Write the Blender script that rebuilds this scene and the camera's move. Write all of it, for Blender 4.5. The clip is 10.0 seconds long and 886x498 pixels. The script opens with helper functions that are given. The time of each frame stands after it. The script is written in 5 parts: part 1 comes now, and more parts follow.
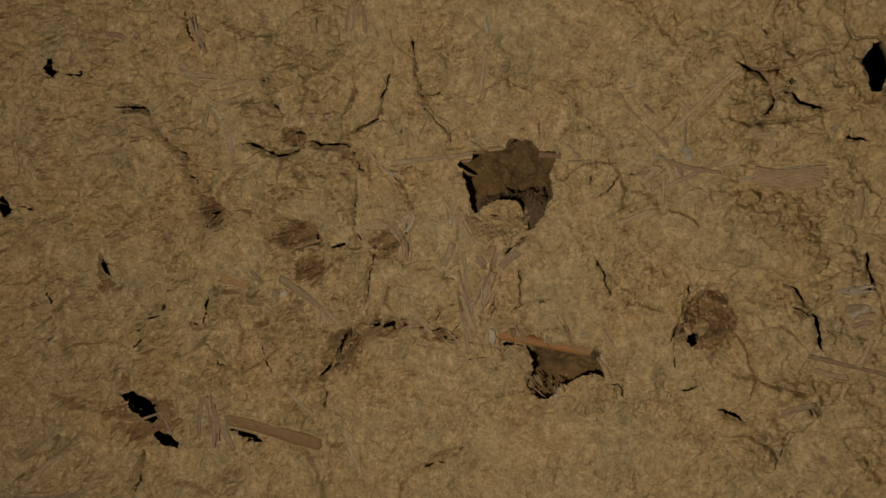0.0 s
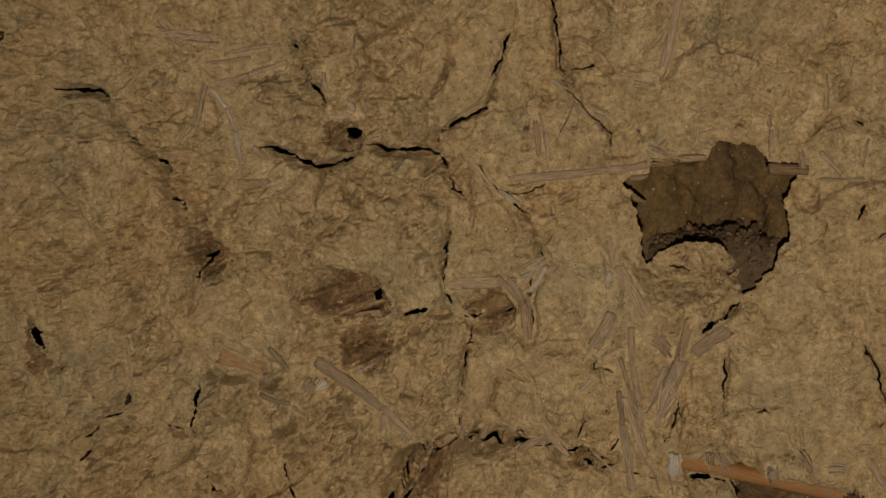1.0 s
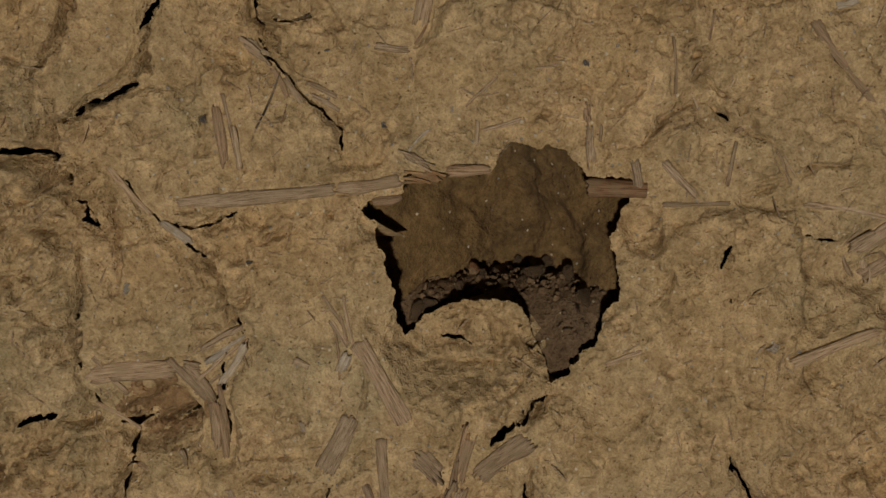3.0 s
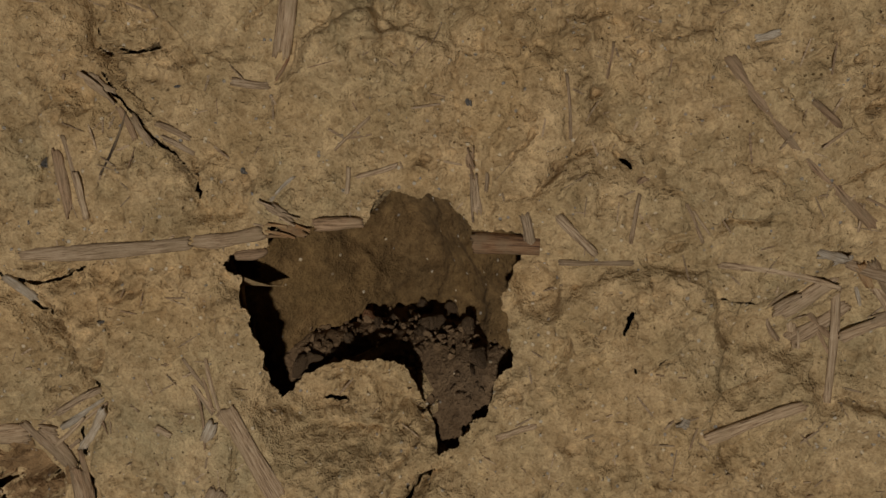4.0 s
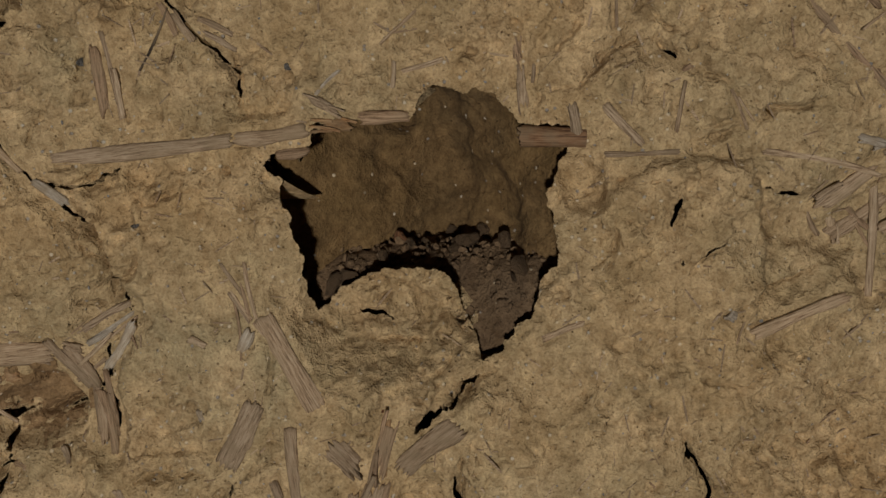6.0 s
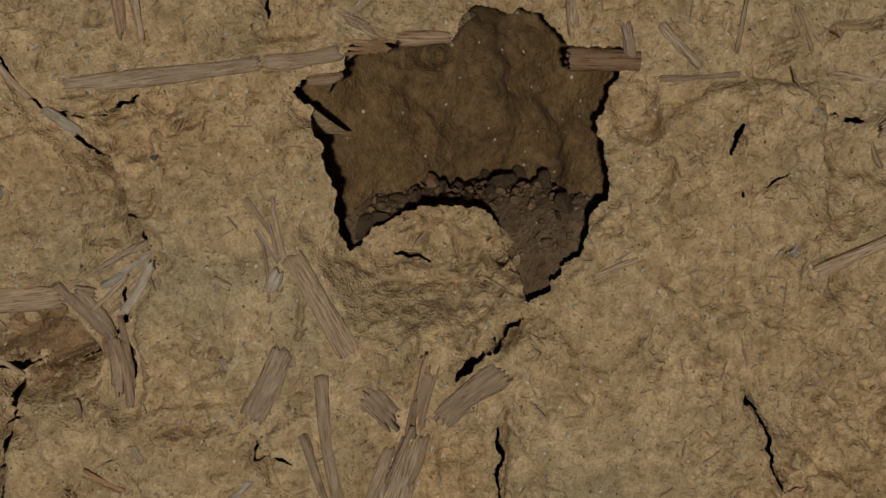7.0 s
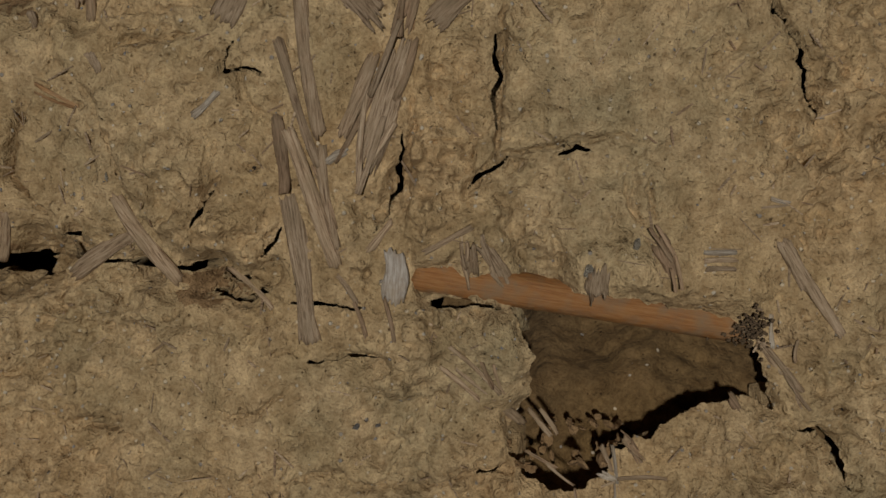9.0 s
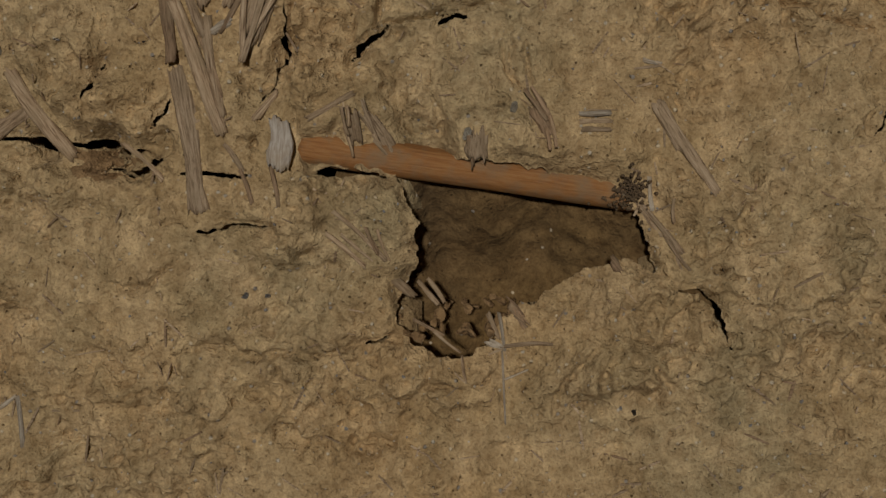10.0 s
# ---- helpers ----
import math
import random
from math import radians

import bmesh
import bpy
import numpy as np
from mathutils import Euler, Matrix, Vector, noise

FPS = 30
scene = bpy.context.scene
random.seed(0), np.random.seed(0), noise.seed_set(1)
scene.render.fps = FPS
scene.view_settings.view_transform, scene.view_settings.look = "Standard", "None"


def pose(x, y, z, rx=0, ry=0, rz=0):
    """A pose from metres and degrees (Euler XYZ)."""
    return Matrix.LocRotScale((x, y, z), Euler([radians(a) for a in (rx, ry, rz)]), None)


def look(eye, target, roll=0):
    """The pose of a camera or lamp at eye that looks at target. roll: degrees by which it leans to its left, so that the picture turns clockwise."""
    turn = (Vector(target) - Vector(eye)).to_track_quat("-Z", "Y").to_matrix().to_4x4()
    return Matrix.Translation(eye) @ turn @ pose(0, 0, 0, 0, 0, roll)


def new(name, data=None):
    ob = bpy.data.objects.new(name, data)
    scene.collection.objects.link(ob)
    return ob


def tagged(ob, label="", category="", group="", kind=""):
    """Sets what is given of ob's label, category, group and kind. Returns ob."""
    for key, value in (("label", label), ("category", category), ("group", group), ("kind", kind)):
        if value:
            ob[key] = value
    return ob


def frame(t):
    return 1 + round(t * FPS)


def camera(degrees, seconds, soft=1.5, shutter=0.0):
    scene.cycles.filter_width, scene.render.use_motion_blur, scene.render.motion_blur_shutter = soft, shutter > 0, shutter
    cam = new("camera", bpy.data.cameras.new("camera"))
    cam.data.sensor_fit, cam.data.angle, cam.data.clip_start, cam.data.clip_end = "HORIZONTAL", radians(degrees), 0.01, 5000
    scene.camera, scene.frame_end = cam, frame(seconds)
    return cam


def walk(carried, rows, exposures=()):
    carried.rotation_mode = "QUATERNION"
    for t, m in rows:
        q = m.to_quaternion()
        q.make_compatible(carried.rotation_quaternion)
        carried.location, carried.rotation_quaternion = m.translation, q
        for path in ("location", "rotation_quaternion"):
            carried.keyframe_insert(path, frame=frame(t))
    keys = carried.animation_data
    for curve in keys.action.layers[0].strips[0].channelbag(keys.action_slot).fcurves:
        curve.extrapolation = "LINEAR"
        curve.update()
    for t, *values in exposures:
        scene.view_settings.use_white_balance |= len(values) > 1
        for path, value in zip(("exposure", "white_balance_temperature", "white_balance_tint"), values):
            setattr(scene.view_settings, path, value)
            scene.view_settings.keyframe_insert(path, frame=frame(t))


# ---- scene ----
cam = camera(53.9, 10.0)
PATH = [
    (0, (0.172, -0.591, 1.297), (-0.447, 1.284, 0.982), -2.4),
    (0.5, (0.091, -0.501, 1.308), (-0.551, 1.364, 0.973), -2.5),
    (1, (0.018, -0.38, 1.286), (-0.528, 1.523, 1.002), -1.8),
    (1.5, (-0.022, -0.317, 1.281), (-0.374, 1.633, 1.011), -1.4),
    (2, (0.016, -0.287, 1.268), (-0.255, 1.678, 1.008), -1.7),
    (2.2, (0.035, -0.277, 1.263), (-0.244, 1.686, 0.999), -2.0),
    (3.3, (0.031, -0.206, 1.312), (-0.125, 1.734, 0.851), -1.1),
    (3.5, (0.036, -0.197, 1.323), (-0.127, 1.729, 0.81), -1.2),
    (4, (0.065, -0.19, 1.309), (-0.166, 1.74, 0.839), -1.5),
    (4.5, (0.075, -0.197, 1.302), (-0.145, 1.74, 0.855), -1.6),
    (5, (0.073, -0.199, 1.299), (-0.126, 1.742, 0.861), -1.8),
    (5.5, (0.06, -0.199, 1.287), (-0.115, 1.749, 0.874), -1.7),
    (5.7, (0.053, -0.199, 1.28), (-0.1, 1.761, 0.912), -1.6),
    (6.8, (0.029, -0.19, 1.257), (-0.047, 1.784, 0.949), -1.4),
    (7, (0.029, -0.188, 1.253), (-0.053, 1.786, 0.944), -1.5),
    (7.5, (0.023, -0.187, 1.234), (-0.049, 1.794, 0.968), -0.9),
    (8, (0.018, -0.178, 1.202), (-0.053, 1.809, 0.991), -0.4),
    (8.5, (0.018, -0.171, 1.172), (-0.076, 1.819, 1.001), -0.4),
    (9, (0.032, -0.179, 1.154), (-0.083, 1.812, 0.999), -0.3),
    (9.5, (0.039, -0.185, 1.134), (-0.082, 1.809, 1.033), -0.5),
    (10, (0.058, -0.183, 1.117), (-0.075, 1.811, 1.06), -1.0),
]
walk(cam, [(t, look(eye, target, roll)) for t, eye, target, roll in PATH],
     exposures=[(0, -0.26, 7200, 10), (1.5, -0.1, 6950, 11), (4.5, -0.06, 6350, 11), (7, 0.02, 6050, 10), (8.5, -0.06, 5950, 9), (10, -0.16, 6250, 10)])

# ---- light: one small bright lamp in front of a dark wall ----
# fixed stand-in for the small light that is carried beside the camera
LAMP_EYE, LAMP_AIM, LAMP_POWER = (0.03, -0.85, 1.19), (-0.02, 0.0, 1.17), 19.5
lamp = new("work_lamp", bpy.data.lights.new("work_lamp", "SPOT"))
lamp.data.energy, lamp.data.color, lamp.data.shadow_soft_size = LAMP_POWER, (1.0, 0.94, 0.86), 0.02
lamp.data.spot_size, lamp.data.spot_blend = radians(140), 1.0
lamp.matrix_world = look(LAMP_EYE, LAMP_AIM)
world = bpy.data.worlds.new("world")
scene.world = world
world.use_nodes = True
world.node_tree.nodes["Background"].inputs[0].default_value = (0.5, 0.45, 0.4, 1)
world.node_tree.nodes["Background"].inputs[1].default_value = 0.006
scene.view_settings.exposure = 0.0

# ---- materials ----
MM = 0.001
V0 = 1.2      # height of the plan's origin on the wall


def node_material(name, rough=0.9):
    mat = bpy.data.materials.new(name)
    mat.use_nodes = True
    tree = mat.node_tree
    shader = tree.nodes["Principled BSDF"]
    shader.inputs["Roughness"].default_value = rough
    shader.inputs["Specular IOR Level"].default_value = 0.25
    return mat, tree, shader


def add(tree, kind, **values):
    n = tree.nodes.new(kind)
    for key, value in values.items():
        n.inputs[key].default_value = value
    return n


def noise_node(tree, coords, scale, detail=4.0, rough=0.6):
    n = add(tree, "ShaderNodeTexNoise", Scale=scale, Detail=detail, Roughness=rough)
    tree.links.new(coords, n.inputs["Vector"])
    return n.outputs["Fac"]


def ramp(tree, fac, *stops):
    n = tree.nodes.new("ShaderNodeValToRGB")
    while len(n.color_ramp.elements) < len(stops):
        n.color_ramp.elements.new(0.5)
    for e, (at, c) in zip(n.color_ramp.elements, stops):
        e.position, e.color = at, (*c, 1)
    tree.links.new(fac, n.inputs["Fac"])
    return n.outputs["Color"]


def blend(tree, fac, a, b, how="MIX"):
    n = tree.nodes.new("ShaderNodeMix")
    n.data_type, n.blend_type = "RGBA", how
    for value, slot in ((fac, 0), (a, 6), (b, 7)):
        if isinstance(value, bpy.types.NodeSocket):
            tree.links.new(value, n.inputs[slot])
        elif slot == 0:
            n.inputs[slot].default_value = value
        else:
            n.inputs[slot].default_value = (*value, 1)
    return n.outputs[2]


def bump_chain(tree, shader, *layers):
    last = None
    for height, strength, distance in layers:
        n = add(tree, "ShaderNodeBump", Strength=strength, Distance=distance)
        tree.links.new(height, n.inputs["Height"])
        if last:
            tree.links.new(last, n.inputs["Normal"])
        last = n.outputs["Normal"]
    tree.links.new(last, shader.inputs["Normal"])


def dots(tree, at, scale, size, share):
    """Scattered round dots: 1 inside them; share of the cells have one."""
    n = add(tree, "ShaderNodeTexVoronoi", Scale=scale)
    tree.links.new(at, n.inputs["Vector"])
    spot = ramp(tree, n.outputs["Distance"], (size * 0.6, (1, 1, 1)), (size, (0, 0, 0)))
    part = tree.nodes.new("ShaderNodeSeparateColor")
    tree.links.new(n.outputs["Color"], part.inputs[0])
    pick = ramp(tree, part.outputs[0], (1 - share - 0.01, (0, 0, 0)), (1 - share, (1, 1, 1)))
    return blend(tree, 1.0, spot, pick, "MULTIPLY"), part.outputs[1]


def clay_material(name, ochre, olive, pale, speck=0.6, relief=1.0):
    mat, tree, shader = node_material(name, 0.95)
    at = tree.nodes.new("ShaderNodeTexCoord").outputs["Object"]
    broad = noise_node(tree, at, 15.0, 5, 0.6)
    patch = noise_node(tree, at, 80.0, 5, 0.65)
    crumb = noise_node(tree, at, 480.0, 3, 0.6)
    dust = noise_node(tree, at, 1700.0, 3, 0.65)
    col = ramp(tree, broad, (0.36, ochre), (0.64, olive))
    col = blend(tree, ramp(tree, patch, (0.40, (0, 0, 0)), (0.70, (0.8, 0.8, 0.8))), col, pale)
    stain = ramp(tree, noise_node(tree, at, 36.0, 6, 0.75), (0.58, (1, 1, 1)), (0.78, (0.80, 0.75, 0.68)))
    col = blend(tree, 1.0, col, stain, "MULTIPLY")
    col = blend(tree, 1.0, col, ramp(tree, crumb, (0.30, (0.76, 0.72, 0.67)), (0.5, (1, 1, 1)), (0.70, (1.18, 1.18, 1.18))), "MULTIPLY")
    col = blend(tree, 1.0, col, ramp(tree, dust, (0.32, (0.78, 0.75, 0.71)), (0.5, (1, 1, 1)), (0.68, (1.16, 1.16, 1.16))), "MULTIPLY")
    mottle = noise_node(tree, at, 170.0, 4, 0.65)
    col = blend(tree, 1.0, col, ramp(tree, mottle, (0.32, (0.78, 0.755, 0.715)), (0.5, (1, 1, 1)), (0.66, (1.20, 1.205, 1.21))), "MULTIPLY")
    pore, _ = dots(tree, at, 660.0, 0.22, 0.09)
    col = blend(tree, pore, col, blend(tree, 1.0, col, (0.42, 0.38, 0.33), "MULTIPLY"))
    grain, hue = dots(tree, at, 560.0, 0.30, 0.13 * speck / 0.6)
    tint = ramp(tree, hue, (0.20, (0.28, 0.24, 0.19)), (0.35, (0.50, 0.43, 0.32)), (0.7, (0.60, 0.48, 0.31)))
    col = blend(tree, grain, col, tint)
    tree.links.new(col, shader.inputs["Base Color"])
    dent = blend(tree, 1.0, (1, 1, 1), pore, "SUBTRACT")
    bump_chain(tree, shader, (mottle, 0.6 * relief, 0.0035), (crumb, 0.7 * relief, 0.0013), (dust, 0.8 * relief, 0.0006), (dent, 0.7 * relief, 0.0007), (grain, 0.6 * relief, 0.0004))
    return mat


def straw_material(name, dark, mid, light, rough=0.7):
    mat, tree, shader = node_material(name, rough)
    at = tree.nodes.new("ShaderNodeTexCoord").outputs["Object"]
    info = tree.nodes.new("ShaderNodeObjectInfo")
    shift = tree.nodes.new("ShaderNodeVectorMath")
    shift.operation = "ADD"
    tree.links.new(at, shift.inputs[0])
    tree.links.new(info.outputs["Random"], shift.inputs[1])
    squeeze = tree.nodes.new("ShaderNodeMapping")
    squeeze.inputs["Scale"].default_value = (0.06, 1.0, 1.0)
    tree.links.new(shift.outputs[0], squeeze.inputs["Vector"])
    fibre = noise_node(tree, squeeze.outputs[0], 2600.0, 4, 0.75)
    blotch = noise_node(tree, shift.outputs[0], 180.0, 4, 0.6)
    col = ramp(tree, fibre, (0.36, dark), (0.48, mid), (0.61, light))
    col = blend(tree, ramp(tree, blotch, (0.45, (0, 0, 0)), (0.70, (0.8, 0.8, 0.8))), col, (0.34, 0.245, 0.14))
    tone = add(tree, "ShaderNodeHueSaturation", Saturation=1.0)
    spread = tree.nodes.new("ShaderNodeMapRange")
    spread.inputs[3].default_value, spread.inputs[4].default_value = 0.62, 0.98
    tree.links.new(info.outputs["Random"], spread.inputs[0])
    tree.links.new(spread.outputs[0], tone.inputs["Value"])
    tree.links.new(col, tone.inputs["Color"])
    tree.links.new(tone.outputs[0], shader.inputs["Base Color"])
    bump_chain(tree, shader, (fibre, 0.7, 0.0005))
    return mat


CLAY = clay_material("clay", (0.405, 0.270, 0.126), (0.345, 0.267, 0.143), (0.54, 0.385, 0.205))
# clay darkened so the lamp's missing falloff inside the holes sits in the colour
DIMMED_CAVITY_CLAY = clay_material("dimmed_cavity_clay", (0.165, 0.1, 0.036), (0.105, 0.068, 0.031), (0.18, 0.11, 0.045), 0.2, 0.7)
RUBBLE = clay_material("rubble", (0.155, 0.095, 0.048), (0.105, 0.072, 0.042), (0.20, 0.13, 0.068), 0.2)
BURROW_EARTH = clay_material("burrow_earth", (0.26, 0.158, 0.07), (0.21, 0.135, 0.064), (0.31, 0.20, 0.10), 0.3)
RUST_CHIP = clay_material("rust_chip", (0.26, 0.12, 0.05), (0.20, 0.10, 0.05), (0.30, 0.15, 0.07), 0.1)
PLASTER = clay_material("plain_clay", (0.30, 0.20, 0.09), (0.27, 0.20, 0.11), (0.34, 0.24, 0.12))
STONE_GREY = clay_material("grey_stone", (0.24, 0.225, 0.20), (0.20, 0.19, 0.18), (0.30, 0.28, 0.25), 0.2)
STONE_DARK = clay_material("dark_stone", (0.055, 0.045, 0.035), (0.045, 0.038, 0.03), (0.09, 0.07, 0.05), 0.1)
FRASS = clay_material("frass", (0.12, 0.08, 0.045), (0.09, 0.06, 0.035), (0.16, 0.11, 0.06), 0.1)
STONE_PALE = clay_material("pale_stone", (0.48, 0.42, 0.32), (0.42, 0.38, 0.30), (0.55, 0.48, 0.38), 0.2)
STRAW = {
    "grey": straw_material("straw_grey", (0.16, 0.10, 0.055), (0.42, 0.295, 0.175), (0.57, 0.43, 0.28)),
    "tan": straw_material("straw_tan", (0.165, 0.10, 0.055), (0.41, 0.28, 0.16), (0.54, 0.40, 0.255)),
    "orange": straw_material("straw_orange", (0.18, 0.085, 0.035), (0.36, 0.195, 0.08), (0.46, 0.29, 0.14)),
    "brown": straw_material("straw_brown", (0.14, 0.085, 0.044), (0.33, 0.21, 0.115), (0.46, 0.31, 0.185)),
    "pale": straw_material("straw_pale", (0.24, 0.19, 0.13), (0.46, 0.38, 0.28), (0.60, 0.52, 0.40)),
    "white": straw_material("straw_white", (0.30, 0.24, 0.18), (0.42, 0.36, 0.29), (0.52, 0.46, 0.38)),
    "red": straw_material("rootlet_red", (0.10, 0.04, 0.02), (0.22, 0.09, 0.04), (0.30, 0.14, 0.06)),
    "dark": straw_material("straw_dark", (0.03, 0.022, 0.015), (0.08, 0.055, 0.035), (0.14, 0.10, 0.06)),
}
REED = straw_material("reed_skin", (0.36, 0.15, 0.045), (0.46, 0.205, 0.062), (0.52, 0.26, 0.09), 0.5)
BARK = straw_material("bark", (0.10, 0.05, 0.025), (0.29, 0.15, 0.07), (0.40, 0.24, 0.125))


# ---- the clay wall: a relief of clods, flakes, cracks and holes, in millimetres ----
PERM = np.random.RandomState(7).permutation(4096)


def lattice(ix, iy, seed):
    return PERM[(PERM[(ix + seed * 131) & 4095] + iy) & 4095]


def perlin(x, y, seed=0):
    ix, iy = np.floor(x).astype(np.int64), np.floor(y).astype(np.int64)
    fx, fy = x - ix, y - iy
    sx, sy = fx * fx * fx * (fx * (fx * 6 - 15) + 10), fy * fy * fy * (fy * (fy * 6 - 15) + 10)

    def corner(dx, dy):
        a = lattice(ix + dx, iy + dy, seed) * (2 * np.pi / 4096)
        return np.cos(a) * (fx - dx) + np.sin(a) * (fy - dy)
    top = corner(0, 0) * (1 - sx) + corner(1, 0) * sx
    low = corner(0, 1) * (1 - sx) + corner(1, 1) * sx
    return (top * (1 - sy) + low * sy) * 1.5


def fbm(x, y, size, octaves, seed, gain=0.5):
    total, amp = 0.0, 1.0
    for k in range(octaves):
        total = total + amp * perlin(x / size, y / size, seed + k)
        size, amp = size / 2.03, amp * gain
    return total


def cells(x, y, seed):
    """The distances to the nearest and second nearest of scattered points, and the nearest one's own random number."""
    ix, iy = np.floor(x).astype(np.int64), np.floor(y).astype(np.int64)
    f1, f2, own = np.full(x.shape, 9.0), np.full(x.shape, 9.0), np.zeros(x.shape)
    for dx in (-1, 0, 1):
        for dy in (-1, 0, 1):
            k = lattice(ix + dx, iy + dy, seed)
            px, py = ix + dx + (k & 63) / 64, iy + dy + (k >> 6) / 64
            d = np.hypot(px - x, py - y)
            near = d < f1
            f2 = np.where(near, f1, np.minimum(f2, d))
            own = np.where(near, (PERM[k] % 997) / 997, own)
            f1 = np.where(near, d, f1)
    return f1, f2, own


def facets(x, y, size, tilt, step, seed):
    """Broken flakes: each cell is a plane of its own tilt and level, with the joints rounded off."""
    x, y = x / size, y / size
    ix, iy = np.floor(x).astype(np.int64), np.floor(y).astype(np.int64)
    f1, f2, own = np.full(x.shape, 9.0), np.full(x.shape, 9.0), np.zeros(x.shape)
    level = np.zeros(x.shape)
    for dx in (-1, 0, 1):
        for dy in (-1, 0, 1):
            k = lattice(ix + dx, iy + dy, seed)
            px, py = ix + dx + (k & 63) / 64 - x, iy + dy + (k >> 6) / 64 - y
            d = np.hypot(px, py)
            near = d < f1
            f2 = np.where(near, f1, np.minimum(f2, d))
            turn = PERM[k] * (2 * np.pi / 4096)
            plane = tilt * size * (np.cos(turn) * px + np.sin(turn) * py) + step * ((PERM[PERM[k]] % 997) / 997 - 0.5)
            level = np.where(near, plane, level)
            f1 = np.where(near, d, f1)
    return level * np.clip((f2 - f1) * max(size / 4, 2.4), 0, 1), f2 - f1


def spaced(*runs):
    """Grid lines from runs of (start, end, step), then stretched out to the ends of the wall."""
    return np.concatenate([np.arange(a, b, s) for a, b, s in runs])


def far_lines(start, end, step, n=26):
    k = np.linspace(0, 1, n + 1)[1:]
    g = start + (end - start) * (0.06 * k + 0.94 * k ** 3)
    return g


US = np.concatenate([far_lines(-465, -1500, 2)[::-1], spaced((-465, -275, 1.0), (-275, -104, 0.6), (-104, 158, 0.45), (158, 275, 0.8)), far_lines(275, 1500, 2)])
VS = np.concatenate([far_lines(-255, -1200, 2)[::-1], spaced((-255, -148, 0.9), (-148, 132, 0.45), (132, 204, 0.75)), far_lines(204, 1300, 2)])
U, V = np.meshgrid(US, VS)
# wobble, so that cracks and edges run raggedly
WU = U + 1.2 * perlin(U / 8, V / 8, 40) + 0.6 * perlin(U / 2.6, V / 2.6, 41) + 0.18 * perlin(U / 1.1, V / 1.1, 46)
WV = V + 1.2 * perlin(U / 8, V / 8, 42) + 0.6 * perlin(U / 2.6, V / 2.6, 43) + 0.18 * perlin(U / 1.1, V / 1.1, 47)

# OPEN: the distance to the nearest hole or gaping crack, negative inside it
OPEN = np.full(U.shape, 99.0)

# broad swells of the hand-laid wall: place, reach and height
SWELLS = [(-130, 100, 38, 1.9), (-70, 100, 38, -0.6), (-10, 100, 38, -1.3), (50, 100, 38, -2.9), (-110, 55, 38, 2.5), (-60, 55, 38, 2.2), (-10, 55, 38, -1.0), (130, 55, 38, -1.1), (-110, 15, 38, 2.8), (-15, 15, 38, 2.6), (40, 15, 38, 0.8), (140, 15, 38, -7.0), (-60, -35, 38, 1.1), (-15, -35, 38, 6.4), (25, -35, 38, -1.9), (95, -35, 38, 1.4), (-60, -85, 38, -1.9), (0, -85, 38, -0.6), (90, -85, 38, -2.0), (-40, -130, 38, -7.4), (60, -130, 38, -3.0)]
H = 1.0 * fbm(U, V, 95, 2, 1) + 1.3 * fbm(U + 0.5 * (WU - U), V, 34, 2, 5, 0.5)
for u, v, reach, height in SWELLS:
    H += height * np.exp(-((U - u) ** 2 + (V - v) ** 2) / reach ** 2)
aged_part = np.clip((-75 - U) / 40, 0, 1) + 0.8 * np.clip((U - 160) / 30, 0, 1)
# how coarse the face is from place to place: smeared smooth here, crumbly there
rough = np.clip(0.75 + 1.3 * fbm(U, V, 42, 2, 20), 0.3, 1.4)
# dried plates: each lies a little askew, their borders are steps and hair cracks
for size, tilt, step, deep, seed in ((46, 0.08, 3.0, 3.0, 52), (19, 0.09, 1.4, 1.4, 53), (8.0, 0.07, 0.35, 0.0, 54)):
    warp = min(1.0, size / 16)
    level, joint = facets(U + warp * (WU - U) + 0.25 * size * perlin(U / size * 1.2, V / size * 1.2, seed + 10),
                          1.1 * (V + warp * (WV - V)) + 0.25 * size * perlin(U / size * 1.2, V / size * 1.2, seed + 20), size, tilt, step, seed)
    some = np.clip(0.45 + 1.5 * perlin(U / (1.8 * size), V / (1.8 * size), seed + 30), 0, 1.1)
    H += some * level * (1 + 1.6 * aged_part)
    if deep:
        H -= deep * some * (0.5 + 1.5 * aged_part) * np.exp(-(joint * size / (0.9 + 0.5 * aged_part)) ** 2)
# lumps, then angular crumbs broken ever smaller, sparser where the face is smooth
H += 1.9 * rough * fbm(U, V, 15, 3, 26, 0.55) * (1 + 1.6 * aged_part) + 0.25 * fbm(U, V, 1.9, 2, 30, 0.7)
for size, tilt, step, seed in ((10.0, 0.40, 2.6, 61), (4.6, 0.50, 1.9, 62), (2.3, 0.5, 0.9, 63)):
    warp = min(1.0, size / 9)
    level, joint = facets(U + warp * (WU - U) + 0.3 * size * perlin(U / size * 1.5, V / size * 1.5, seed + 10),
                          1.1 * (V + warp * (WV - V)) + 0.3 * size * perlin(U / size * 1.5, V / size * 1.5, seed + 20), size, tilt, step, seed)
    H += level * rough * (1 + 1.0 * aged_part) * np.clip(0.7 + 1.2 * perlin(U / (2.5 * size), V / (2.5 * size), seed + 30), 0.1, 1.2)
